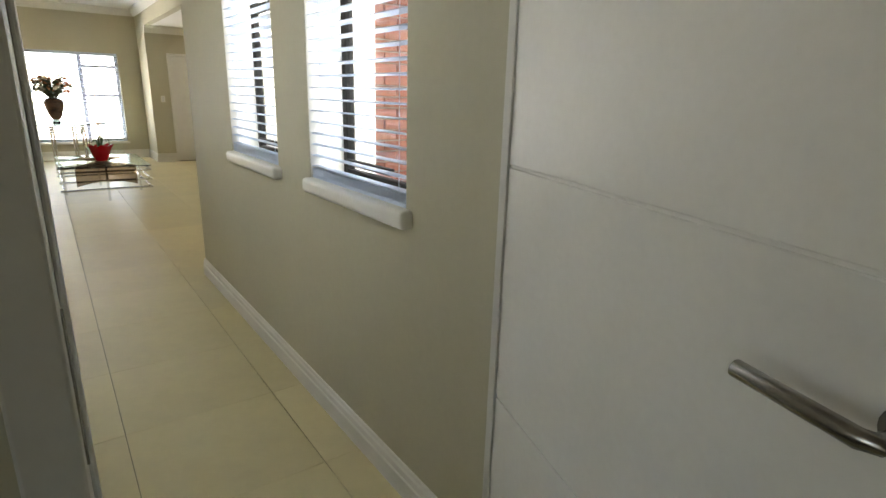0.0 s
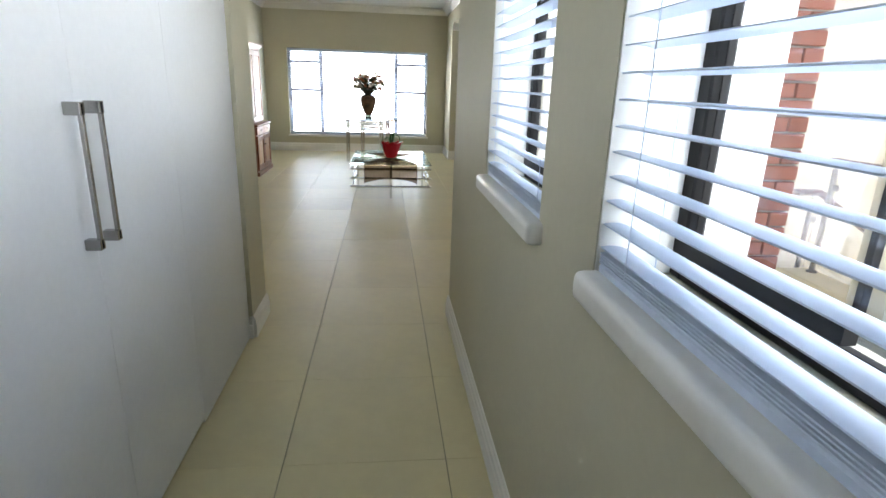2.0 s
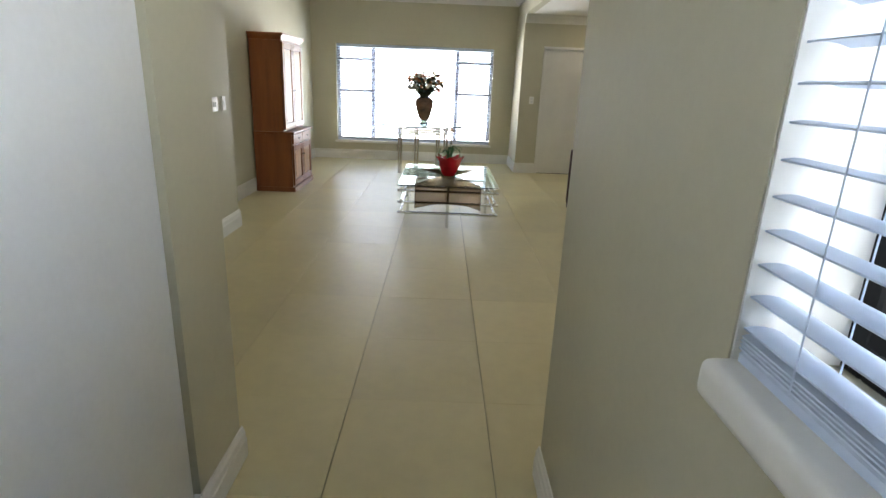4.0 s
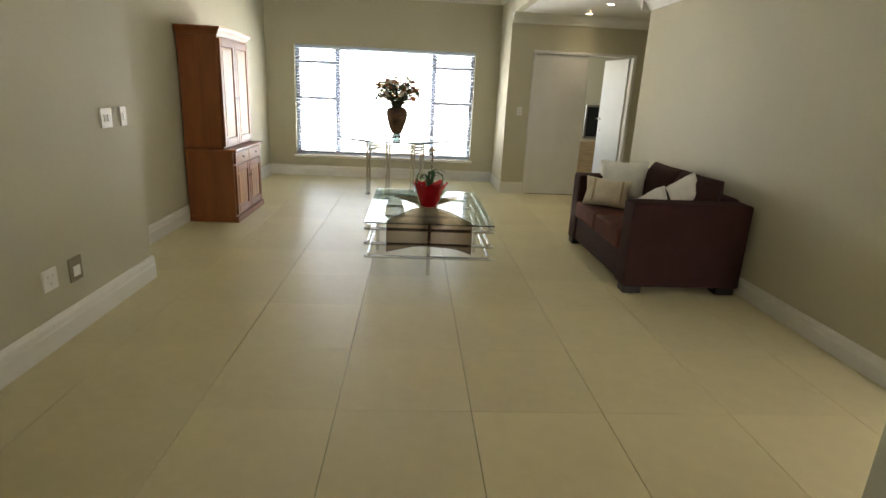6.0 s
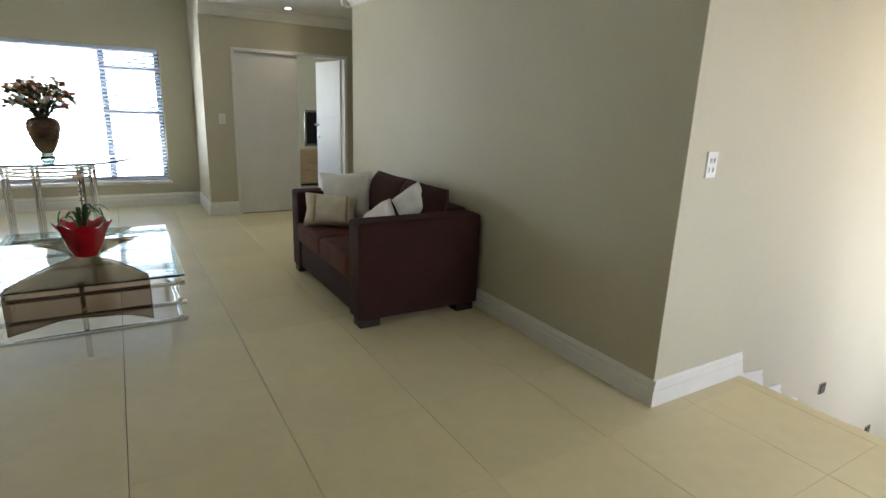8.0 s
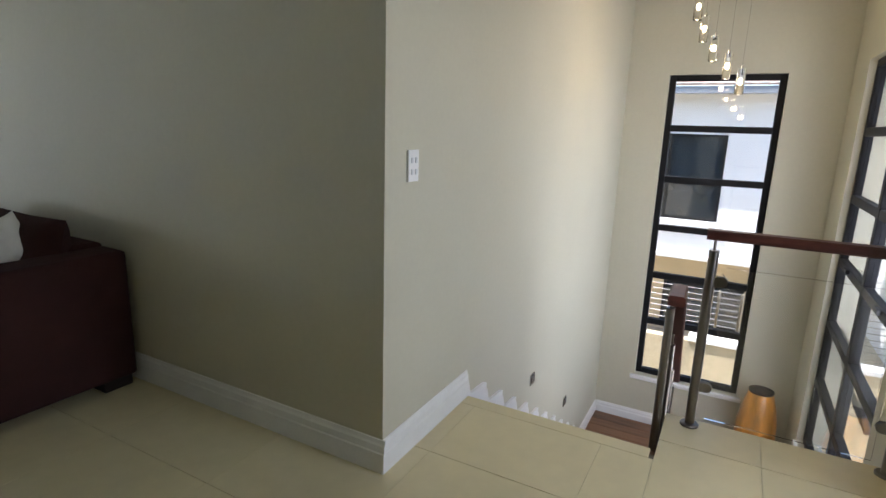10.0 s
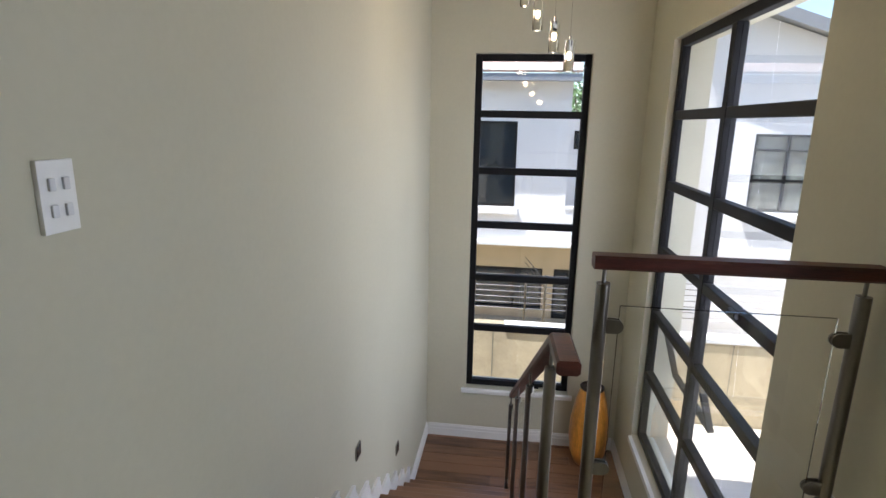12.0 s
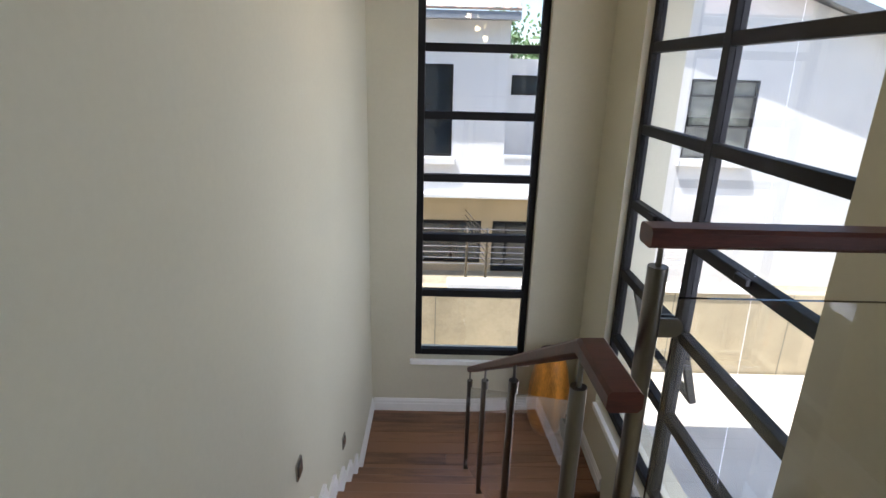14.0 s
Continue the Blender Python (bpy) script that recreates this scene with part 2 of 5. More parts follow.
def finish(name, bm, material, smooth=None):
    bmesh.ops.recalc_face_normals(bm, faces=bm.faces)
    me = bpy.data.meshes.new(name)
    bm.to_mesh(me)
    bm.free()
    me.materials.append(material)
    if smooth:
        for p in me.polygons:
            p.use_smooth = True
        me.set_sharp_from_angle(angle=radians(smooth))
    return me


def part(name, bm, material, parent=None, label="", smooth=None):
    ob = new(name, finish(name, bm, material, smooth))
    if parent is not None:
        ob.parent = parent
        ob.matrix_parent_inverse = parent.matrix_world.inverted()
    if label:
        tagged(ob, label)
    return ob


def solid(name, bm, material, label="", category="", kind="structure", smooth=None, group=""):
    return tagged(part(name, bm, material, None, "", smooth), label, category, group, kind)


def base(name, x, y, z, label, category, group=""):
    e = new(name)
    e.empty_display_size = 0.05
    e.matrix_world = pose(x, y, z)
    bpy.context.view_layer.update()
    return tagged(e, label, category, group)


def wall(name, axis, face, back, a0, a1, z0, z1, holes=(), material=None, label="painted greige plaster wall"):
    """A wall between face and back across axis, from a0 to a1 along the other, with holes (a0, a1, z0, z1) cut through."""
    bm = bmesh.new()
    cuts = sorted({a0, a1, *[h[0] for h in holes], *[h[1] for h in holes]})
    lo, hi = min(face, back), max(face, back)
    for s, e in zip(cuts, cuts[1:]):
        spans = [(z0, z1)]
        for h in holes:
            if h[0] <= s and e <= h[1]:
                spans = [q for b, t in spans for q in ((b, min(t, h[2])), (max(b, h[3]), t)) if q[1] > q[0] + 1e-6]
        for b, t in spans:
            box(bm, *((lo, hi, s, e, b, t) if axis == "x" else (s, e, lo, hi, b, t)))
    bmesh.ops.remove_doubles(bm, verts=bm.verts, dist=1e-5)
    return solid(name, bm, material or WALL, label, "wall")


# ---- the plan ----
ZH, ZL, ZS = 2.75, 2.41, 3.0     # lounge, low and stairwell ceilings
XE, YB = 1.69, 13.02             # corridor wall, back wall
XS, YS = 3.72, 6.60              # sofa wall, stair wall
XW, YR = 7.81, 4.83              # stair end wall, stair window wall
XL, XN = -0.985, -0.58            # lounge left walls
YA = 12.08                       # wall of the double doors
XA = 2.51
ZLAND = -1.68
W1, W2 = (2.00, 2.735), (3.105, 3.86)
ZSILL, ZHEAD = 1.015, 2.32

wall("wall_corridor_east", "x", XE, XE + 0.28, -1.5, 4.84, -0.25, ZS, [(*W1, ZSILL, ZHEAD), (*W2, ZSILL, ZHEAD)])
wall("wall_hall_south", "y", YR, 4.55, XE + 0.28, XW, -3.3, ZS, [(3.55, 4.34, 0.0, 2.08), (5.25, 7.20, -1.14, 1.87)])
wall("wall_stair_end", "x", XW, XW + 0.26, 4.55, 6.80, -3.3, ZS, [(5.28, 6.23, -1.16, 1.85)])
wall("wall_stair_north", "y", YS, YS + 0.2, XS, XW, -3.3, ZS)
wall("wall_sofa", "x", XS, XS + 0.15, YS + 0.2, 10.5, 0, ZS)
wall("wall_passage_south", "y", 10.5, 10.35, XS + 0.15, 6.0, 0, ZS)
wall("wall_passage_end", "x", 6.0, 6.15, 10.35, 15.4, 0, ZS)
wall("wall_back", "y", YB, YB + 0.30, XL - 0.2, XA, 0, ZS, [(-0.57, 2.15, 0.32, 1.95)])
wall("wall_return", "x", XA, XA + 0.15, YA + 0.15, YB + 0.30, 0, ZS)
wall("wall_double_door", "y", YA, YA + 0.15, XA, 6.0, 0, ZS, [(2.86, 4.23, 0.0, 1.94)])
wall("wall_left_far", "x", XL, XL - 0.2, 8.14, YB, 0, ZS)
wall("wall_left_near", "x", XN, XN - 0.7, 4.9, 8.14, 0, ZS)
wall("wall_nib", "y", 4.57, 4.9, -1.23, 0.595, 0, ZS)
wall("wall_corridor_west", "x", -0.07, -0.2, 1.42, 4.57, 0, ZS)
wall("wall_bedroom_door", "y", 1.28, 1.42, -2.0, XE, 0, ZS, [(0.77, XE, 0.0, 2.06)])
wall("wall_bedroom_west", "x", -2.0, -2.2, -1.5, 1.42, 0, ZS, [(-0.2, 0.7, 1.0, 1.95)])
wall("wall_bedroom_south", "y", -1.5, -1.7, -2.2, XE + 0.28, 0, ZS)
wall("wall_far_room_north", "y", 15.25, 15.4, XA + 0.15, 6.0, 0, ZS)
wall("wall_far_room_west", "x", XA + 0.02, XA + 0.15, YB + 0.30, 15.4, 0, ZS, [(13.4, 14.6, 0.75, 2.05)])
wall("wall_stair_west_below", "x", 3.9, 3.7, 4.83, YS, -3.3, -0.25)

solid("ceiling_lounge", boxes((XL - 0.2, XA, 4.9, YB + 0.3, ZH, ZH + 0.2)), CEIL, "white painted lounge ceiling", "ceiling")
solid("ceiling_low", boxes((XA + 0.1, 6.15, YS + 0.2, 15.4, ZL, ZL + 0.2)), CEIL, "white painted lower ceiling beside the sofa wall", "ceiling")
solid("ceiling_stairwell", boxes((XE, XW + 0.26, 4.55, YS + 0.2, ZS, ZS + 0.2)), CEIL, "white painted stairwell ceiling", "ceiling")
solid("ceiling_corridor", boxes((-2.2, XE, -1.7, 4.9, 2.5, 2.7)), CEIL, "white painted corridor ceiling", "ceiling")
solid("bulkhead", boxes((XA, XA + 0.1, YS + 0.2, YA, ZL, ZH), (XA, XA + 0.1, 4.9, YS + 0.2, ZH - 0.12, ZS)), WALL, "painted ceiling bulkhead step", "ceiling")
# out-of-view slab; its overhang keeps direct sun off the lounge window
solid("roof", boxes((XL - 0.9, XW + 0.5, 4.3, YB + 0.9, ZS + 0.2, ZS + 0.32), (-2.8, XE + 0.29, -2.2, 4.3, ZS + 0.2, ZS + 0.32)), GUTTER, "unseen flat roof with an eave added to block the sun", "roof")

# floor slab with grout showing in the joints
floor = solid("floor", boxes((-2.2, 4.42, -1.7, 4.55, -0.25, -0.006), (-1.23, 4.79, 4.55, 5.69, -0.25, -0.006), (-1.23, 4.40, 5.69, YS, -0.25, -0.006), (-1.23, XS + 0.08, YS, 15.4, -0.25, -0.006), (XS + 0.08, 6.15, YS + 0.1, 15.4, -0.25, -0.006)), GROUT, "cream porcelain tile floor with fine grey joints", "floor")
solid("stair_landing_edge", boxes((4.79, 4.80, YR, 5.70, -0.25, -0.012), (4.41, 4.79, 5.69, 5.70, -0.25, -0.012)), TRIM, "white painted edge of the upper landing", "trim")

# baseboards and cornices
BB = [(0, 0), (0.017, 0), (0.017, 0.085), (0.013, 0.09), (0.013, 0.118), (0.008, 0.126), (0.005, 0.14), (0, 0.142)]
CORN = [(0, 0), (0.012, 0), (0.02, -0.0), (0.028, 0.02), (0.05, 0.045), (0.075, 0.085), (0.10, 0.10), (0.105, 0.12), (0, 0.12)]


def baseboard(p0, p1, inward, z=0.0, tall=1.14):
    return solid("baseboard", sweep([(o, u * tall) for o, u in BB], p0, p1, inward, z), TRIM, "white moulded skirting board", "skirting")


def cornice(p0, p1, inward, z):
    return solid("cornice", sweep(CORN, p0, p1, inward, z - 0.12), TRIM, "white moulded ceiling cornice", "cornice")


baseboard((XE, 1.58), (XE, 4.857), (-1, 0), 0, 0.88)
baseboard((XE, 4.84), (XE + 0.28, 4.84), (0, 1), 0, 0.88)
baseboard((0.576, 4.57), (0.595, 4.57), (0, -1), 0, 0.88)
baseboard((0.595, 4.57), (0.595, 4.917), (1, 0), 0, 0.88)
baseboard((XN + 0.017, 4.9), (0.595, 4.9), (0, 1), 0, 0.88)
baseboard((XN, 4.9), (XN, 8.157), (1, 0))
baseboard((XL + 0.017, 8.14), (XN, 8.14), (0, 1))
baseboard((XL, 8.14), (XL, YB), (1, 0))
baseboard((XL + 0.017, YB), (XA - 0.017, YB), (0, -1))
baseboard((XA, YB), (XA, YA - 0.017), (-1, 0))
baseboard((XA, YA), (2.83, YA), (0, -1))
baseboard((XS, YS - 0.017), (XS, 10.517), (-1, 0), 0, 0.95)
baseboard((XS, 10.5), (6.0, 10.5), (0, 1))
baseboard((XS, YS), (4.44, YS), (0, -1), 0, 0.95)
baseboard((4.36, YR), (4.80, YR), (0, 1))
baseboard((XE + 0.28, YR), (3.51, YR), (0, 1))
baseboard((XW, 4.847), (XW, YS - 0.017), (-1, 0), ZLAND, 0.85)
baseboard((6.86, YS), (XW, YS), (0, -1), ZLAND, 0.85)
baseboard((6.86, YR), (XW, YR), (0, 1), ZLAND, 0.85)
cornice((XL, YB), (XA, YB), (0, -1), ZH)
cornice((XL, 8.14), (XL, YB), (1, 0), ZH)
cornice((XN, 4.9), (XN, 8.14), (1, 0), ZH)
cornice((XA, YB), (XA, 4.9), (-1, 0), ZH)
cornice((XA, YA), (6.0, YA), (0, -1), ZL)
cornice((XS, YS + 0.2), (XS, 10.6), (-1, 0), ZL)
cornice((XS - 0.1, 10.5), (6.0, 10.5), (0, 1), ZL)


# ---- windows ----
def pane(parent, x0, x1, y0, y1, z0, z1, name="pane"):
    p = part(name, boxes((x0, x1, y0, y1, z0, z1)), PANE, parent)
    p.visible_shadow = False
    return p


def frame_window(name, axis, plane, a0, a1, z0, z1, rows, cols, label, bar=0.05, deep=0.06):
    """A dark frame in a wall opening: rows and cols are the middles of the inner bars."""
    w = tagged(part(name, bmesh.new(), BRONZE), label, "window", "", "structure")

    def put(n, a, b, c, d, half=None):
        h = half or deep / 2
        dims = (plane - h, plane + h, a, b, c, d) if axis == "x" else (a, b, plane - h, plane + h, c, d)
        return part(n, rbox(*dims, 0.004, 1), BRONZE, w)

    put("window_frame", a0, a0 + bar, z0, z1)
    put("window_frame", a1 - bar, a1, z0, z1)
    put("window_frame", a0 + bar, a1 - bar, z0, z0 + bar)
    put("window_frame", a0 + bar, a1 - bar, z1 - bar, z1)
    edges_a = [a0 + bar, *[e for c in cols for e in (c - bar * 0.6, c + bar * 0.6)], a1 - bar]
    for c in cols:
        put("mullion", c - bar * 0.6, c + bar * 0.6, z0 + bar, z1 - bar, deep * 0.55)
    edges_z = [z0 + bar, *[e for r in rows for e in (r - bar * 0.55, r + bar * 0.55)], z1 - bar]
    for s, e in zip(edges_a[::2], edges_a[1::2]):
        for r in rows:
            put("transom", s, e, r - bar * 0.55, r + bar * 0.55)
        for b, t in zip(edges_z[::2], edges_z[1::2]):
            dims = (plane - 0.003, plane + 0.003, s, e, b, t) if axis == "x" else (s, e, plane - 0.003, plane + 0.003, b, t)
            pane(w, *dims)
    return w


ROWS = (-0.58, -0.09, 0.40, 0.88, 1.365)
frame_window("window_1", "x", XW + 0.10, 5.28, 6.23, -1.16, 1.85, ROWS, (), "tall narrow stairwell window in dark aluminium frame", 0.055)
big = frame_window("window_2", "y", YR - 0.075, 5.25, 7.20, -1.14, 1.87, ROWS, (6.25,), "tall two-column stairwell window in dark aluminium frame", 0.055)
# the awning sash that stands ajar, and its stays and catches
sash = part("awning_sash", rounded(boxes((6.32, 7.10, -0.02, 0.02, -0.44, -0.40), (6.32, 7.10, -0.02, 0.02, 0.0, 0.04), (6.32, 6.36, -0.02, 0.02, -0.40, 0.0), (7.06, 7.10, -0.02, 0.02, -0.40, 0.0)), 0.003, 1), BRONZE, big, "open awning sash")
sash.matrix_world = pose(0, YR - 0.13, -0.14, -16, 0, 0)
for x in (6.75, 5.75):
    part("window_catch", rounded(boxes((x - 0.05, x + 0.05, YR - 0.045, YR - 0.02, 0.40, 0.43)), 0.008), BRONZE, big)
solid("window_sill", rbox(XW - 0.035, XW + 0.05, 5.24, 6.27, -1.205, -1.162, 0.01), TRIM, "white painted stair window sill", "sill")
solid("window_sill", rbox(5.26, 7.19, YR - 0.05, YR + 0.03, -1.19, -1.142, 0.01), TRIM, "white painted wide stair window sill", "sill")
for n, (a, b) in (("window_3", W1), ("window_4", W2)):
    frame_window(n, "x", XE + 0.17, a, b, ZSILL + 0.001, ZHEAD, (1.78,), (), "corridor window in dark aluminium frame behind a white blind", 0.038, 0.04)
    part("window_bottom_vent", boxes((XE + 0.13, XE + 0.15, a + 0.32, b - 0.06, ZSILL + 0.06, ZSILL + 0.085)), BRONZE, bpy.data.objects[n])
    solid("window_sill", rounded(boxes((XE - 0.04, XE + 0.02, a - 0.035, b + 0.0, ZSILL - 0.046, ZSILL + 0.012)), 0.018, 3), TRIM, "thick white rounded corridor window sill", "sill", smooth=40)
    solid("reveal_sill", boxes((XE + 0.02, XE + 0.135, a + 0.001, b - 0.001, ZSILL - 0.001, ZSILL + 0.004)), TRIM, "white painted sill inside the reveal", "sill")
    solid("inner_reveal", boxes((XE + 0.003, XE + 0.15, b - 0.004, b + 0.001, ZSILL + 0.004, ZHEAD), (XE + 0.003, XE + 0.15, a - 0.001, a + 0.004, ZSILL + 0.004, ZHEAD)), TRIM, "white painted inner window reveal", "trim")
    solid("outer_reveal", boxes((XE + 0.205, XE + 0.30, b - 0.012, b + 0.001, ZSILL, ZHEAD), (XE + 0.205, XE + 0.30, a - 0.001, a + 0.012, ZSILL, ZHEAD)), PLASTER, "white plastered outer window reveal", "trim")
back = frame_window("window_5", "y", YB + 0.13, -0.57, 2.15, 0.32, 1.95, (), (0.06, 1.53), "wide lounge window in a pale frame behind a white blind", 0.06)
for ob in back.children:
    if not ob.name.startswith("pane"):
        ob.data.materials[0] = GUTTER
for a, b in ((-0.525, 0.033), (1.557, 2.105)):
    for z in (1.19, 1.70):
        part("transom", rbox(a, b, YB + 0.10, YB + 0.16, z - 0.022, z + 0.022, 0.004, 1), GUTTER, back)
solid("window_sill", rbox(-0.60, 2.18, YB - 0.03, YB + 0.10, 0.285, 0.322, 0.01), TRIM, "white painted lounge window sill", "sill")


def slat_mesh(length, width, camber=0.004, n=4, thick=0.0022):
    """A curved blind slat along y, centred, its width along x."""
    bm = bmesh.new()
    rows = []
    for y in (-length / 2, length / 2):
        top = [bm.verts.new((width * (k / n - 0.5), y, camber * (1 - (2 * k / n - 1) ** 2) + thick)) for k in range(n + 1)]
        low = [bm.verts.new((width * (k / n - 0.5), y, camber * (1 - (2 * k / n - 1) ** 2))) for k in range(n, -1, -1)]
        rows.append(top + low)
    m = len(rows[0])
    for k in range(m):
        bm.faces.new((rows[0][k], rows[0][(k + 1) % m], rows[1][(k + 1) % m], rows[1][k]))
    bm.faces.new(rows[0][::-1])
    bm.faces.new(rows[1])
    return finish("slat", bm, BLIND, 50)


def blind(axis, plane, a0, a1, z0, z1, width, pitch, tilt, label, cords):
    b = base("venetian_blind", *((plane, (a0 + a1) / 2, z1) if axis == "x" else ((a0 + a1) / 2, plane, z1)), label, "blind")
    me = slat_mesh(a1 - a0, width)
    turn = 0 if axis == "x" else 90
    mid = (a0 + a1) / 2
    z = z0 + 0.05
    while z < z1 - 0.05:
        s = new("slat", me)
        s.parent = b
        s.matrix_parent_inverse = b.matrix_world.inverted()
        w = random.uniform(-1.5, 1.5)
        at = (plane, mid, z) if axis == "x" else (mid, plane, z)
        s.matrix_world = pose(*at, 0, 0, turn) @ pose(0, 0, 0, 0, tilt + w, 0)
        z += pitch

    def bit(n, p0, p1, q0, q1, r0, r1):
        dims = (plane + p0, plane + p1, q0, q1, r0, r1) if axis == "x" else (q0, q1, plane + p0, plane + p1, r0, r1)
        part(n, rbox(*dims, 0.003, 1), BLIND, b)

    for k in range(4):
        s = new("slat", me)
        s.parent = b
        s.matrix_parent_inverse = b.matrix_world.inverted()
        at = (plane, mid, z0 + 0.024 + k * 0.0055) if axis == "x" else (mid, plane, z0 + 0.024 + k * 0.0055)
        s.matrix_world = pose(*at, 0, 0, turn)
    bit("bottom_rail", -width / 2, width / 2, a0, a1, z0 + 0.004, z0 + 0.022)
    bit("head_rail", -width / 2 - 0.004, width / 2 + 0.004, a0, a1, z1 - 0.045, z1 - 0.002)
    for c in cords:
        for s in (-width / 2 - 0.001, width / 2):
            bit("ladder_cord", s, s + 0.0015, c - 0.0015, c + 0.0015, z0 + 0.022, z1 - 0.045)
    return b


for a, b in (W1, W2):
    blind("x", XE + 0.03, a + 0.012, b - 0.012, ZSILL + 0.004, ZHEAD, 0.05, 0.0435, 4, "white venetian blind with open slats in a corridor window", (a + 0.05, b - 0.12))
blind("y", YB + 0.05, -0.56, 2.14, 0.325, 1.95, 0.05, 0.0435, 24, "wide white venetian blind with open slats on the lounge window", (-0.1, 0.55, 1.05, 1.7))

# assumed glazed hall door to the terrace, the opening for the hall's fill lamp
gd = frame_window("door_1", "y", YR - 0.14, 3.55, 4.34, 0.0, 2.08, (), (), "assumed glazed terrace door in dark aluminium frame", 0.06)
part("door_handle", rod([(3.58, YR - 0.095, 1.0), (3.58, YR - 0.095, 1.14)], 0.009), STEEL, gd)


# ---- bedroom door, standing open ----
def lever(parent, x, y, z, side, reach):
    """A lever with a round rose; side is the way out of the leaf, reach the way the lever points."""
    part("rose", rod([(x, y, z), (x, y + side * 0.012, z)], 0.026, 20), STEEL, parent, "", 40)
    part("lever", rod([(x, y + side * 0.01, z), (x, y + side * 0.05, z), (x + reach * 0.012, y + side * 0.058, z), (x + reach * 0.145, y + side * 0.058, z)], 0.0105, 14), STEEL, parent, "brushed steel lever", 50)


def leaf(name, width, height, hinge, turn, grooves, label, lever_sides=(-1,), thick=0.04):
    """A door leaf that runs along +x from its hinge, then is turned about it."""
    d = base(name, *hinge, label, "door")
    zs = [0.008, *[g for q in grooves for g in (q - 0.003, q + 0.003)], height]
    for b, t in zip(zs[::2], zs[1::2]):
        part("door_panel", rbox(0, width, -thick / 2, thick / 2, b, t, 0.002, 1), DOORW, d)
    for g in grooves:
        part("groove", boxes((0.002, width - 0.002, -thick / 2 + 0.004, thick / 2 - 0.004, g - 0.003, g + 0.003)), DOORW, d)
    for s in lever_sides:
        lever(d, width - 0.03, s * thick / 2, 1.08, s, -1)
        part("keyhole", rod([(width - 0.06, s * thick / 2, 0.91), (width - 0.06, s * (thick / 2 + 0.004), 0.91)], 0.024, 16), STEEL, d, "", 40)
    for z in (0.22, 1.0, 1.8):
        part("hinge", rod([(-0.008, -thick / 2, z - 0.05), (-0.008, -thick / 2, z + 0.05)], 0.008, 10), DOORW, d)
    for c in d.children:
        c.matrix_parent_inverse = Matrix.Identity(4)
    d.matrix_world = pose(*hinge, 0, 0, turn)
    return d


tagged(leaf("bedroom_door", 0.89, 2.04, (1.702, 1.545, 0), 180 + 73, (0.62, 1.21, 1.80), "white panelled bedroom door with grooves, standing open", (-1, 1)), kind="")
solid("door_frame_bedroom", rounded(boxes((0.765, 0.822, 1.25, 1.45, 0, 2.05), (1.676, 1.693, 1.549, 1.574, 0, 2.05), (0.822, 1.676, 1.26, 1.44, 2.05, 2.09), (0.822, 0.83, 1.37, 1.44, 0, 2.04)), 0.006, 2), DOORW, "white painted bedroom door frame", "door frame")
solid("strike_plate", rbox(0.821, 0.825, 1.32, 1.345, 0.93, 1.12, 0.001, 1), STEEL, "steel strike plate on the door frame", "lock")

# ---- double doors at the far passage ----
tagged(leaf("passage_door", 0.74, 1.92, (2.875, YA + 0.035, 0), 0, (), "closed white flush passage door leaf", ()))
tagged(leaf("passage_door", 0.66, 1.92, (4.215, YA + 0.10, 0), 100, (0.62, 1.21), "white panelled passage door leaf swung open", (1,)))
solid("door_frame_passage", rounded(boxes((2.83, 2.872, YA - 0.012, YA + 0.16, 0, 1.94), (4.218, 4.26, YA - 0.012, YA + 0.16, 0, 1.94), (2.83, 4.26, YA - 0.012, YA + 0.16, 1.925, 1.965)), 0.005, 1), DOORW, "white painted double door frame", "door frame")
# flat dark strip that paints the shaded gap below the leaves
solid("threshold", boxes((2.875, 4.215, YA + 0.012, YA + 0.06, 0, 0.006)), DARKGAP, "dark strip standing in for shade under the passage doors", "threshold")


# ---- wardrobe wall in the corridor ----
def wardrobe(y0, y1, doors, label):
    w = base("wardrobe", 0.27, (y0 + y1) / 2, 0, label, "wardrobe", "corridor wardrobes")
    x = 0.575
    part("carcass", boxes((-0.06, x - 0.022, y0 + 0.001, y1 - 0.001, 0.07, 2.42)), CUPW, w)
    part("plinth", boxes((-0.06, x - 0.016, y0 + 0.001, y1 - 0.001, 0.0, 0.07)), CUPW, w, "recessed plinth")
    for a, b, h in doors:
        d = part("door", rbox(x - 0.019, x, a + 0.0006, b - 0.0006, 0.024 if h else 0.004, 2.42, 0.0008, 1), CUPW, w)
        if h:
            hy = a + 0.045 if h < 0 else b - 0.045
            bm = boxes((x + 0.028, x + 0.038, hy - 0.006, hy + 0.006, 0.935, 1.283), (x, x + 0.038, hy - 0.011, hy + 0.011, 1.255, 1.285), (x, x + 0.038, hy - 0.011, hy + 0.011, 0.933, 0.960))
            part("handle", rounded(bm, 0.0015, 1), STEEL, d, "square brushed steel bow handle")
    return w


wardrobe(1.58, 2.53, [(1.58, 2.53, 0)], "white melamine wardrobe with a plain door")
wardrobe(2.55, 3.789, [(2.55, 3.205, 1), (3.205, 3.7895, -1)], "white melamine wardrobe with two steel bow handles")
wardrobe(3.79, 4.565, [(3.7895, 4.565, 0)], "white melamine wardrobe with a plain end panel")
solid("wardrobe_filler", boxes((0.50, 0.566, 2.531, 2.549, 0.0, 2.42)), STEEL, "grey filler strip between wardrobes", "trim")


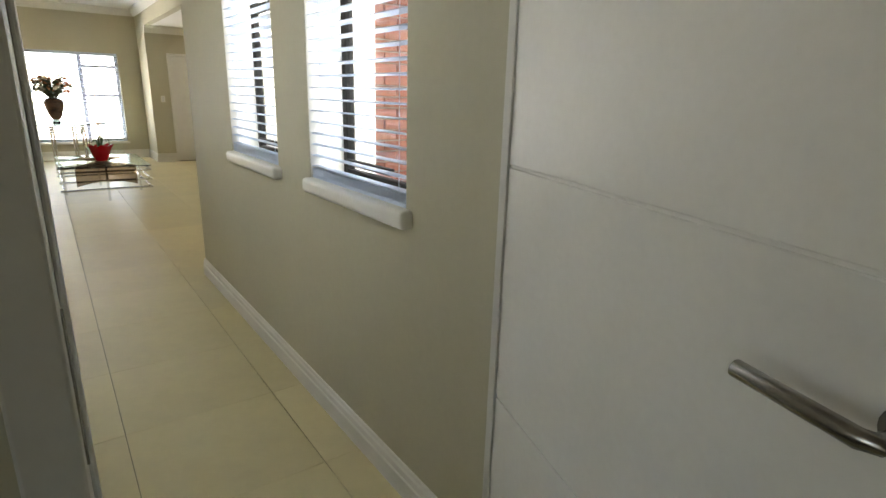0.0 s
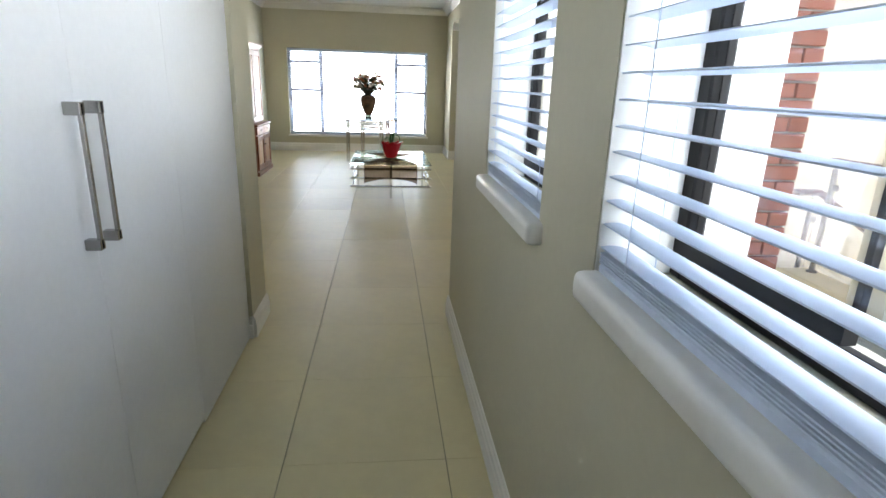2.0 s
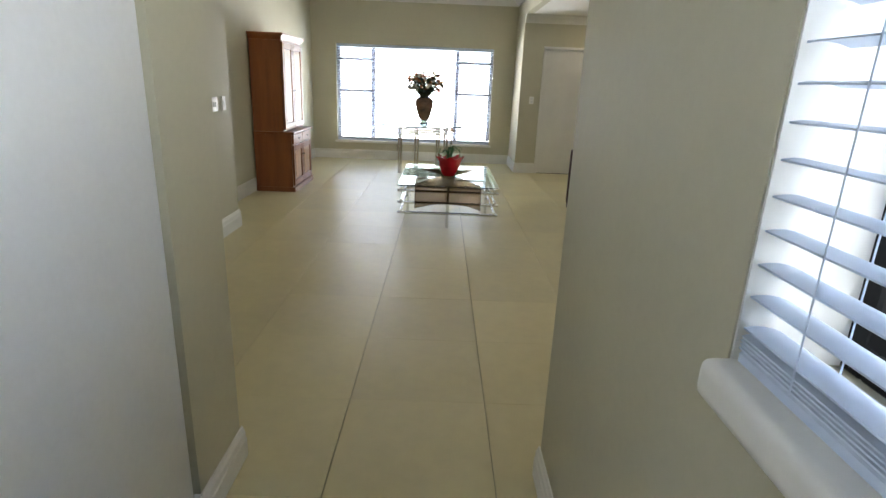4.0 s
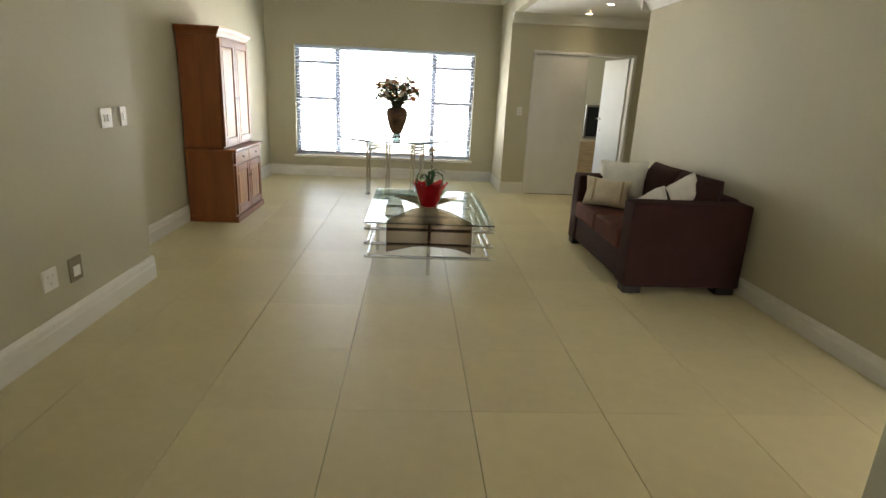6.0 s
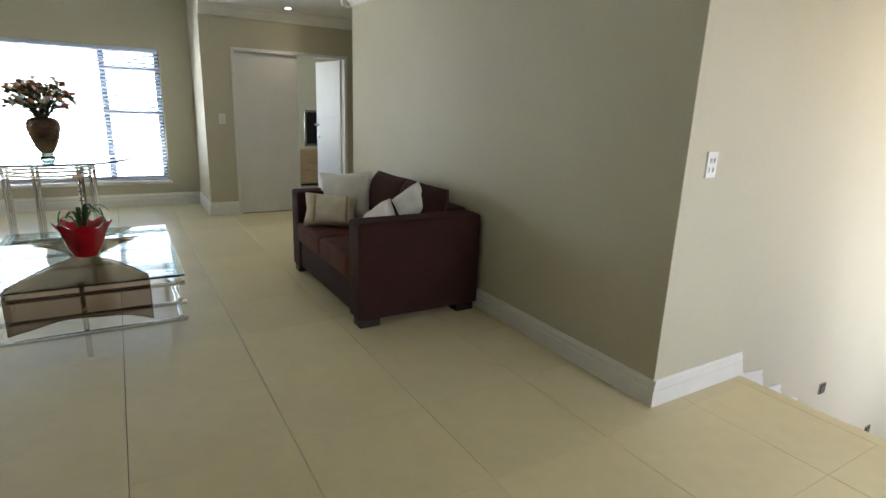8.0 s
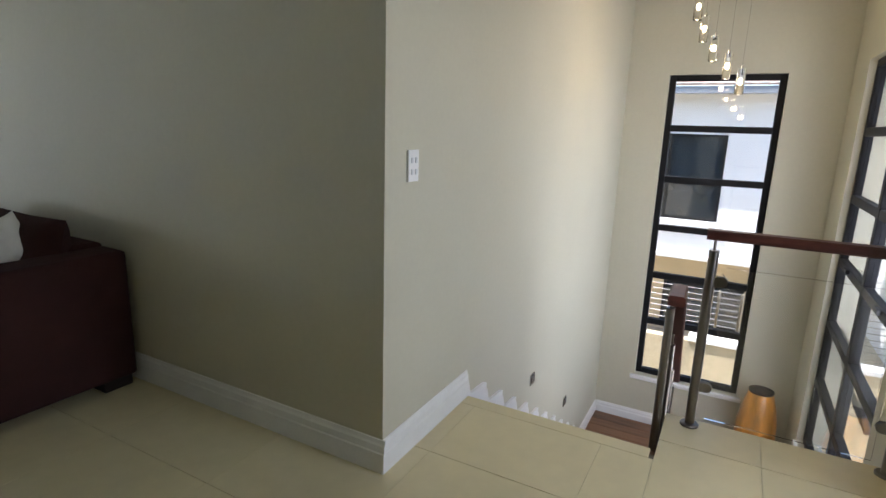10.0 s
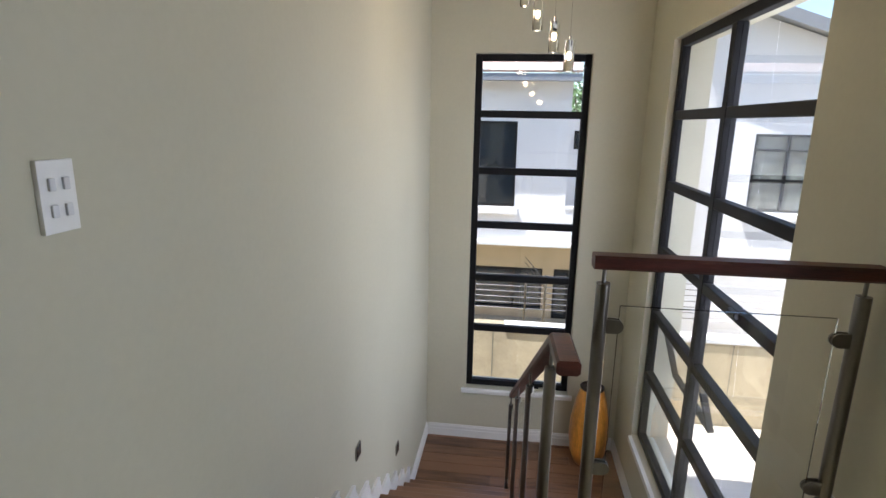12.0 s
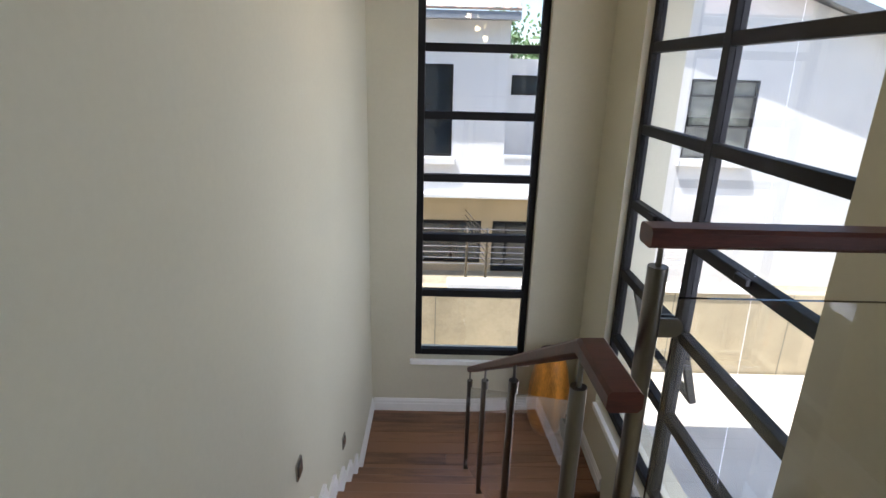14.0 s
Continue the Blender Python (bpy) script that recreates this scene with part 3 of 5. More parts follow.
# ---- stairs ----
RISE, GOING, X0, N = 1.68 / 11, 0.245, 4.41, 11
YI = 5.72
stair = base("staircase", X0, YS, 0, "upper flight of brown laminate stairs with white skirting", "stairs")
for i in range(N - 1):
    z = -RISE * (i + 1)
    x = X0 + GOING * i
    part("tread", rbox(x - 0.004, x + GOING + 0.028, YI, YS - 0.001, z - 0.03, z, 0.006, 2), TREAD, stair)
    part("riser", boxes((x - 0.002, x + 0.016, YI, YS - 0.001, z, z + RISE - 0.03 if i else -0.012)), TREAD, stair)
part("riser", boxes((X0 + GOING * 10 - 0.002, X0 + GOING * 10 + 0.016, YI, YS - 0.001, ZLAND, ZLAND + RISE - 0.03)), TREAD, stair)
part("nosing", rbox(X0 - 0.05, X0 + 0.028, YI, YS - 0.001, -0.011, 0.0005, 0.004, 2), TILE, stair, "cream tiled top nosing")
bm = bmesh.new()
for i in range(N - 1):
    box(bm, X0 + GOING * i + 0.016, X0 + GOING * (i + 1) + 0.016, YI, YI + 0.02, -RISE * (i + 1) - 0.19, -RISE * (i + 1) - 0.031)
part("stringer", bm, TRIM, stair, "white painted stringer")
bm = bmesh.new()
box(bm, X0 + 0.02, X0 + GOING * 10, YI + 0.03, YS - 0.01, -0.45, -0.40)
for v in bm.verts:
    v.co.z += -(v.co.x - X0) * RISE / GOING
part("soffit", bm, TRIM, stair)
# stepped skirting, one piece to each tread
for i in range(N - 1):
    x, z = X0 + GOING * i, -RISE * (i + 1)
    bm = bmesh.new()
    prof = [(x + 0.017, z), (x + GOING + 0.016, z), (x + GOING + 0.016, z + 0.125), (x + GOING - 0.01, z + 0.135), (x + 0.06, z + 0.15), (x + 0.03, z + RISE + 0.085), (x + 0.017, z + RISE + 0.075)]
    va = [bm.verts.new((a, YS, b)) for a, b in prof]
    vb = [bm.verts.new((a, YS - 0.016, b)) for a, b in prof]
    for k in range(len(prof)):
        bm.faces.new((va[k], va[(k + 1) % len(prof)], vb[(k + 1) % len(prof)], vb[k]))
    bm.faces.new(va)
    bm.faces.new(vb[::-1])
    part("stair_skirting", bm, TRIM, stair)

XLAND = X0 + GOING * 10
landing = solid("stair_landing", boxes((XLAND + 0.016, XW, YR, YS, ZLAND - 0.2, ZLAND - 0.012)), TREAD, "brown laminate half landing", "floor")
xx = XLAND - 0.012
while xx < XW - 0.01:
    for a, b in ((YR, 5.55), (5.55, YS)):
        off = 0.35 * math.sin(xx * 40)
        m = min(max(5.6 + off, 5.1), 6.2)
        a, b = (YR + 0.001, m) if a == YR else (m + 0.001, YS - 0.001)
        part("floor_board", rbox(xx + 0.0008, min(xx + 0.128, XW - 0.001), a, b, ZLAND - 0.011, ZLAND, 0.0015, 1), TREAD, landing)
    xx += 0.13
lower = base("lower_staircase", XLAND, 5.2, ZLAND, "lower flight of brown laminate stairs", "stairs")
for i in range(9):
    z = ZLAND - RISE * (i + 1)
    x = XLAND - GOING * i
    part("tread", rbox(x - GOING - 0.028, x + 0.004, YR + 0.001, YI - 0.06, z - 0.03, z, 0.006, 2), TREAD, lower)
    part("riser", boxes((x - 0.014, x + 0.002, YR + 0.001, YI - 0.06, z, z + RISE - 0.03 if i else ZLAND - 0.012)), TREAD, lower)
solid("floor_downstairs", boxes((3.7, XW, YR, YS, -3.3, -3.2)), TILE, "cream tiled lower hall floor", "floor")


# ---- glass balustrades ----
def post(parent, x, y, z0, z1, pin, r=0.021, clamps=(), way=(0, -1)):
    p = part("post", rod([(x, y, z0), (x, y, z1)], r, 18), POSTM, parent, "brushed steel post", 40)
    part("pin", rod([(x, y, z1), (x, y, pin)], 0.006, 10), POSTM, p)
    part("flange", lathe([(0.04, z0), (0.04, z0 + 0.008), (0.036, z0 + 0.012), (0.0225, z0 + 0.013)], x, y, 24), POSTM, p, "", 30)
    for c in clamps:
        bm = bmesh.new()
        u = Vector((way[0], way[1], 0))
        n = Vector((-way[1], way[0], 0))
        o = Vector((x, y, c)) + u * (r - 0.004)
        pts = [(0, -0.022), (0.03, -0.022)] + [(0.03 + 0.022 * math.sin(a), -0.022 * math.cos(a)) for a in [math.pi * k / 8 for k in range(1, 8)]] + [(0.03, 0.022), (0, 0.022)]
        for s in (-1, 1):
            va = [bm.verts.new(o + u * p0 + Vector((0, 0, p1)) + n * s * 0.006) for p0, p1 in pts]
            vb = [bm.verts.new(o + u * p0 + Vector((0, 0, p1)) + n * s * 0.013) for p0, p1 in pts]
            for k in range(len(pts)):
                bm.faces.new((va[k], va[(k + 1) % len(pts)], vb[(k + 1) % len(pts)], vb[k]))
            bm.faces.new(va[::-1])
            bm.faces.new(vb)
        part("glass_clamp", bm, POSTM, p, "", 30)
    return p


def rail_bar(parent, pts, half_w, half_h, mat_=None):
    """A flat wooden rail with eased edges along a polyline in a plane x = const or y = const."""
    bm = bmesh.new()
    e = 0.008
    sec = [(-half_w, -half_h + e), (-half_w, half_h - e), (-half_w + e, half_h), (half_w - e, half_h), (half_w, half_h - e), (half_w, -half_h + e), (half_w - e, -half_h), (-half_w + e, -half_h)]
    pts = [Vector(p) for p in pts]
    flat = Vector((pts[-1].x - pts[0].x, pts[-1].y - pts[0].y, 0)).normalized()
    side = Vector((-flat.y, flat.x, 0))
    rings = [[bm.verts.new(p + side * a + Vector((0, 0, b))) for a, b in sec] for p in pts]
    for q, w in zip(rings, rings[1:]):
        for k in range(8):
            bm.faces.new((q[k], q[(k + 1) % 8], w[(k + 1) % 8], w[k]))
    bm.faces.new(rings[0][::-1])
    bm.faces.new(rings[-1])
    return part("handrail", bm, mat_ or RAILW, parent, "dark mahogany handrail")


GX = 4.735
guard = base("landing_balustrade", GX, 5.25, 0, "steel and glass landing balustrade with dark wooden handrail", "balustrade")
post(guard, GX, 5.595, 0, 0.825, 0.875, clamps=(0.69, 0.20))
post(guard, GX, 4.872, 0, 0.825, 0.875, clamps=(0.69, 0.20), way=(0, 1))
rail_bar(guard, [(GX, 5.63, 0.893), (GX, YR + 0.001, 0.893)], 0.034, 0.021)
g = part("glass_panel", boxes((GX - 0.005, GX + 0.005, 4.93, 5.54, 0.05, 0.755)), PANE, guard)
g.visible_shadow = False

srail = base("stair_balustrade", 5.8, 5.74, -0.8, "steel and glass stair balustrade with sloping wooden handrail", "balustrade")


def ry(x):
    return 5.705 + 0.036 * (x - 4.6)


SL = RISE / GOING


def rz(x):
    return 0.630 - SL * max(0, x - 4.745)


rail_bar(srail, [(4.535, ry(4.535), 0.630), (4.745, ry(4.745), 0.630), (7.0, ry(7.0), rz(7.0))], 0.034, 0.022)
PX = (4.72, 5.45, 6.20, 6.93)
for i, x in enumerate(PX):
    step = ZLAND if x > XLAND else -RISE * (int((x - X0) / GOING) + 1)
    top = rz(x) - 0.085
    post(srail, x, ry(x) + (0.02 if i else 0.025), step, top, rz(x) - 0.015, 0.019, (top - 0.14, step + 0.2), (1, 0.03) if i < 3 else (-1, -0.03))
for a, b in zip(PX, PX[1:]):
    bm = bmesh.new()
    y0, y1 = ry(a) + 0.02, ry(b) + 0.02
    a, b = a + 0.05, b - 0.05
    lowz = [rz(q) - 0.78 for q in (a, b)]
    hiz = [rz(q) - 0.14 for q in (a, b)]
    v = [bm.verts.new(c) for d in (-0.004, 0.004) for c in ((a, y0 + d, lowz[0]), (b, y1 + d, lowz[1]), (b, y1 + d, hiz[1]), (a, y0 + d, hiz[0]))]
    for q in ((0, 1, 2, 3), (7, 6, 5, 4), (0, 4, 5, 1), (1, 5, 6, 2), (2, 6, 7, 3), (3, 7, 4, 0)):
        bm.faces.new([v[k] for k in q])
    g = part("glass_panel", bm, PANE, srail)
    g.visible_shadow = False


# ---- lounge furniture ----
def coffee_table():
    x0, x1, y0, y1, zt = 0.89, 1.865, 8.30, 9.71, 0.42
    t = base("coffee_table", (x0 + x1) / 2, (y0 + y1) / 2, 0, "chrome tube coffee table with a clear glass top", "coffee table")
    part("glass_top", rbox(x0, x1, y0, y1, zt - 0.012, zt, 0.003, 2), TGLASS, t, "clear bevelled glass top").visible_shadow = False
    xm, ym = (x0 + x1) / 2, (y0 + y1) / 2
    for z in (0.36, 0.245, 0.145):
        for y in (y0 + 0.035, y1 - 0.035):
            part("rail", rod([(x0 + 0.0, y, z), (x1 - 0.0, y, z)], 0.013), CHROME, t, "", 40)
        for x in (x0 + 0.035, x1 - 0.035):
            part("rail", rod([(x, y0 + 0.0, z + 0.027), (x, y1 - 0.0, z + 0.027)], 0.013), CHROME, t, "", 40)
    for x, y in ((xm, y0 + 0.060), (xm, y1 - 0.060), (x0 + 0.062, ym), (x1 - 0.062, ym)):
        part("leg", rod([(x, y, 0.0), (x, y, zt - 0.014)], 0.014), CHROME, t, "", 40)
        part("pad", rod([(x, y, zt - 0.018), (x, y, zt - 0.012)], 0.022), CHROME, t, "", 40)


coffee_table()


def runner():
    """A sheer hourglass cloth over the table that hangs off its front edge."""
    bm = bmesh.new()
    zt = 0.4235
    n = 26
    rows = []
    for i in range(n + 1):
        s = i / n
        y = 9.32 - s * 1.30
        if s < 0.38:
            hw = 0.30 - 0.235 * math.sin(s / 0.38 * math.pi / 2)
        else:
            hw = 0.065 + 0.25 * min(1, (s - 0.38) / 0.36) ** 0.75
        drop = max(0, 8.292 - y)
        row = []
        for k in range(13):
            u = k / 6 - 1
            x = 1.375 + u * hw
            z = zt + 0.004 * math.sin(u * 9 + i * 0.4) * (1 if not drop else 0) + 0.003
            yy = y
            if drop:
                z = zt - drop * (0.62 + 0.2 * abs(u) ** 2)
                yy = 8.288 - 0.012 * math.sin(u * 7) - 0.012
            row.append(bm.verts.new((x, yy, z)))
        rows.append(row)
    for a, b in zip(rows, rows[1:]):
        for k in range(12):
            bm.faces.new((a[k], a[k + 1], b[k + 1], b[k]))
    edge = [[v.co.copy() for v in line] for line in ([q[0] for q in rows], [q[12] for q in rows], rows[0], rows[-1])]
    cloth = base("table_runner", 1.375, 8.7, zt, "sheer brown cloth runner draped on the glass coffee table", "table runner")
    part("cloth", bm, RUNNER, cloth, "", 60)
    for line in edge:
        part("hem", rod(line, 0.0026, 6), HEM, cloth, "dark stitched hem", 60)


runner()


def ruffle_pot(cx, cy, z0):
    p = base("flower_pot", cx, cy, z0, "ruffled red glass pot with a green plant on the coffee table", "plant pot")
    bm = bmesh.new()
    n = 48
    prof = [(0.050, 0.0), (0.070, 0.01), (0.092, 0.06), (0.112, 0.12), (0.130, 0.17), (0.146, 0.20), (0.138, 0.198), (0.118, 0.16), (0.10, 0.10)]
    rings = []
    for r, z in prof:
        k_r = max(0, (z - 0.08) / 0.1) if z > 0.08 else 0
        rings.append([bm.verts.new((cx + r * (1 + 0.055 * k_r * math.cos(8 * a)) * math.cos(a), cy + r * (1 + 0.055 * k_r * math.cos(8 * a)) * math.sin(a), z0 + z + 0.012 * k_r * math.sin(8 * a + 1))) for a in [q * math.tau / n for q in range(n)]])
    for q, w in zip(rings, rings[1:]):
        for k in range(n):
            bm.faces.new((q[k], q[(k + 1) % n], w[(k + 1) % n], w[k]))
    bm.faces.new(rings[0][::-1])
    part("pot", bm, REDG, p, "ruffled red glass", 60)
    part("soil", lathe([(0.088, z0 + 0.10), (0.088, z0 + 0.115)], cx, cy, 24), FOOT, p)
    rnd = random.Random(4)
    for i in range(11):
        a = i * 2.4 + rnd.uniform(-0.3, 0.3)
        r1, h = rnd.uniform(0.07, 0.14), rnd.uniform(0.12, 0.22)
        bm = bmesh.new()
        pts = []
        for k in range(9):
            s = k / 8
            rr = 0.015 + r1 * s ** 1.6
            zz = z0 + 0.11 + h * math.sin(s * math.pi * 0.72)
            pts.append((Vector((cx + rr * math.cos(a + s * 0.5), cy + rr * math.sin(a + s * 0.5), zz)), 0.009 * math.sin(math.pi * (0.12 + 0.86 * s)) + 0.002))
        side = Vector((-math.sin(a), math.cos(a), 0))
        va = [bm.verts.new(q + side * w) for q, w in pts]
        vm = [bm.verts.new(q - Vector((0, 0, 0.004))) for q, w in pts]
        vb = [bm.verts.new(q - side * w) for q, w in pts]
        for k in range(8):
            bm.faces.new((va[k], va[k + 1], vm[k + 1], vm[k]))
            bm.faces.new((vm[k], vm[k + 1], vb[k + 1], vb[k]))
        part("leaf", bm, LEAF, p, "", 60)
    for s in (-1, 1):
        arc = [(cx + s * (0.02 + 0.09 * math.sin(q)), cy - 0.02 + 0.02 * s, z0 + 0.13 + 0.15 * (1 - math.cos(q)) / 1.5) for q in [k * 0.27 for k in range(9)]]
        part("tendril", rod(arc, 0.0075, 8, 0.004), LEAF, p, "", 60)
    part("stake", rod([(cx + 0.01, cy + 0.01, z0 + 0.1), (cx + 0.015, cy + 0.015, z0 + 0.47)], 0.0035, 6), STEMM, p)
    for k in range(6):
        zz = z0 + 0.30 + k * 0.026
        part("bead", lathe([(0.004, zz), (0.012 + 0.003 * (k % 2), zz + 0.006), (0.012, zz + 0.012), (0.004, zz + 0.018)], cx + 0.013, cy + 0.013, 10), CRYSTAL if k % 2 else CHROME, p, "", 50)
    part("blossom", lathe([(0.006, z0 + 0.455), (0.034, z0 + 0.470), (0.036, z0 + 0.476), (0.012, z0 + 0.485), (0.006, z0 + 0.50)], cx + 0.015, cy + 0.015, 10), PALEW, p, "", 50)


ruffle_pot(1.385, 8.90, 0.426)


def glass_table():
    cx, cy, zt = 1.0, 11.58, 0.765
    t = base("glass_table", cx, cy, 0, "round glass table on chrome tube legs and rings", "table")
    part("glass_top", lathe([(0.695, zt - 0.012), (0.703, zt - 0.009), (0.705, zt - 0.004), (0.701, zt)], cx, cy, 64), TGLASS, t, "round clear glass top", 30).visible_shadow = False
    rim = [(cx + 0.704 * math.cos(a), cy + 0.704 * math.sin(a), zt - 0.007) for a in [k * math.tau / 72 for k in range(73)]]
    part("glass_rim", tube(bmesh.new(), rim, 0.008, 6, False), GLASSRIM, t, "dark green polished glass edge", 60)
    legs = ((-0.34, 0.02), (-0.07, -0.31), (0.36, -0.03), (0.24, 0.24))
    for dx, dy in legs:
        for o in (-0.018, 0.018):
            part("leg", rod([(cx + dx + o, cy + dy, 0), (cx + dx + o, cy + dy, zt - 0.014)], 0.0145), CHROME, t, "", 40)
        part("foot", rod([(cx + dx, cy + dy, 0), (cx + dx, cy + dy, 0.006)], 0.04, 16), CHROME, t, "", 40)
    for z, r in ((0.70, 0.40), (0.665, 0.385), (0.625, 0.37), (0.59, 0.35)):
        ring = [(cx + r * math.cos(a), cy + r * math.sin(a), z) for a in [k * math.tau / 40 for k in range(41)]]
        part("ring", tube(bmesh.new(), ring, 0.009, 8, False), CHROME, t, "", 60)


glass_table()


def flower_vase():
    cx, cy, z0 = 1.02, 11.53, 0.765
    v = base("flower_vase", cx, cy, z0, "brown glazed vase of dried flowers on the glass table", "vase")
    part("foot", lathe([(0.062, z0), (0.060, z0 + 0.012), (0.046, z0 + 0.03), (0.04, z0 + 0.055)], cx, cy, 28), TGLASS, v, "clear glass foot", 40)
    prof = [(0.040, z0 + 0.05), (0.062, z0 + 0.065), (0.092, z0 + 0.13), (0.120, z0 + 0.21), (0.136, z0 + 0.28), (0.136, z0 + 0.325), (0.120, z0 + 0.36), (0.090, z0 + 0.38), (0.070, z0 + 0.386), (0.062, z0 + 0.37)]
    part("body", lathe(prof, cx, cy, 36), VASEB, v, "brown glazed egg-shaped body", 60)
    part("neck", lathe([(0.058, z0 + 0.372), (0.048, z0 + 0.40), (0.050, z0 + 0.425), (0.062, z0 + 0.445), (0.058, z0 + 0.443)], cx, cy, 28), TGLASS, v, "clear glass neck", 40)
    rnd = random.Random(11)
    for i in range(150):
        a = rnd.uniform(0, math.tau)
        s = rnd.uniform(0.15, 1) ** 0.7
        top = Vector((cx + 0.275 * s * math.cos(a), cy + 0.24 * s * math.sin(a), z0 + 0.475 + 0.29 * rnd.uniform(0, 1) * (1.1 - 0.5 * s)))
        root = Vector((cx + 0.03 * math.cos(a), cy + 0.03 * math.sin(a), z0 + 0.37))
        mid = root.lerp(top, 0.55) + Vector((0, 0, 0.05))
        part("stem", rod([root, mid, top], 0.0028, 5), STEMM, v)
        bm = bmesh.new()
        kind = 2 if rnd.random() < 0.3 else (0 if rnd.random() < 0.6 else 1)
        petals = rnd.choice((6, 7, 8))
        r = rnd.uniform(0.024, 0.042)
        tilt = Euler((rnd.uniform(-0.9, 0.9), rnd.uniform(-0.9, 0.9), rnd.uniform(0, 6)))
        for ring_, lift in ((1.0, 0.25), (0.62, 0.75)):
            for k in range(petals):
                b = k * math.tau / petals + ring_
                d = Vector((math.cos(b), math.sin(b), 0))
                w = Vector((-math.sin(b), math.cos(b), 0)) * r * 0.42 * ring_
                pts = [Vector((0, 0, 0)), d * r * ring_ * 0.6 + w + Vector((0, 0, r * lift * 0.5)), d * r * ring_ + Vector((0, 0, r * lift)), d * r * ring_ * 0.6 - w + Vector((0, 0, r * lift * 0.5))]
                q = []
                for p in pts:
                    p = p.copy()
                    p.rotate(tilt)
                    q.append(bm.verts.new(top + p))
                bm.faces.new(q)
        part("blossom", bm, PETALS[kind], v)
    for i in range(190):
        a = rnd.uniform(0, math.tau)
        s = rnd.uniform(0.2, 0.8)
        c = Vector((cx + 0.19 * s * math.cos(a), cy + 0.18 * s * math.sin(a), z0 + 0.45 + rnd.uniform(0, 0.20)))
        d = Vector((math.cos(a), math.sin(a), rnd.uniform(-0.2, 0.5))).normalized()
        w = d.cross(Vector((0, 0, 1))).normalized() * 0.022
        L = rnd.uniform(0.06, 0.11)
        bm = bmesh.new()
        q = [bm.verts.new(p) for p in (c, c + d * L * 0.5 + w, c + d * L, c + d * L * 0.5 - w)]
        bm.faces.new(q)
        part("leaf", bm, LEAF, v)


flower_vase()


def puff(name, parent, sx, sy, sz, m, material, label="", corners=0.0):
    """A stuffed cushion: a grid swollen in the middle, pinched at its rim."""
    bm = bmesh.new()
    n = 12
    top, low = {}, {}
    for i in range(n + 1):
        for j in range(n + 1):
            u, v = 2 * i / n - 1, 2 * j / n - 1
            h = (max(0, 1 - u ** 4) * max(0, 1 - v ** 4)) ** 0.55
            pull = 1 - corners * (1 - abs(u * v)) * max(abs(u), abs(v)) ** 3
            x, y = u * sx / 2 * pull, v * sy / 2 * pull
            wob = 0.012 * noise.noise(Vector((u * 2.1, v * 2.3, sx * 9)))
            top[i, j] = bm.verts.new((x, y, h * sz / 2 + wob * h))
            low[i, j] = top[i, j] if h < 1e-6 else bm.verts.new((x, y, -h * sz / 2 + wob * h))
    for i in range(n):
        for j in range(n):
            bm.faces.new((top[i, j], top[i + 1, j], top[i + 1, j + 1], top[i, j + 1]))
            q = (low[i, j + 1], low[i + 1, j + 1], low[i + 1, j], low[i, j])
            if len({*q}) == 4 and not all(low[k] is top[k] for k in ((i, j), (i + 1, j), (i + 1, j + 1), (i, j + 1))):
                bm.faces.new(q)
    bmesh.ops.transform(bm, matrix=m, verts=bm.verts)
    return part(name, bm, material, parent, label, 70)


def sofa():
    x0, x1, y0, y1 = 2.80, 3.68, 8.055, 9.53
    s = base("sofa", (x0 + x1) / 2, (y0 + y1) / 2, 0, "dark brown fabric two-seater sofa with block arms", "sofa")
    part("base_frame", rbox(x0 + 0.02, x1, y0 + 0.17, y1 - 0.17, 0.06, 0.29, 0.015, 3), SOFA, s, "", 40)
    for a, b in ((y0, y0 + 0.18), (y1 - 0.18, y1)):
        bm = rbox(x0, x1, a, b, 0.055, 0.69, 0.022, 4)
        for v in bm.verts:
            if v.co.z > 0.5:
                v.co.z += 0.02 * math.sin((v.co.x - x0) / (x1 - x0) * math.pi) - 0.01 + 0.004 * noise.noise(v.co * 7)
        part("arm", bm, SOFA, s, "", 50)
    bm = rbox(x1 - 0.17, x1, y0 + 0.181, y1 - 0.181, 0.06, 0.70, 0.03, 4)
    part("backrest", bm, SOFA, s, "", 50)
    ym = (y0 + y1) / 2
    for a, b in ((y0 + 0.19, ym - 0.004), (ym + 0.004, y1 - 0.19)):
        bm = rbox(x0 - 0.015, x1 - 0.17, a, b, 0.285, 0.435, 0.035, 4)
        for v in bm.verts:
            if v.co.z > 0.40:
                v.co.z += 0.025 * math.sin((v.co.y - a) / (b - a) * math.pi)
        part("seat_cushion", bm, SOFAS, s, "rust-brown seat cushion", 60)
        puff("back_cushion", s, 0.49, b - a + 0.07, 0.20, pose(x1 - 0.235, (a + b) / 2 - 0.01, 0.595, 0, -76, 0), SOFA, "", 0.03)
    for x in (x0 + 0.07, x1 - 0.10):
        for y in (y0 + 0.07, y1 - 0.07):
            part("foot", rbox(x - 0.06, x + 0.08, y - 0.055, y + 0.055, 0, 0.056, 0.006, 1), FOOT, s)


sofa()


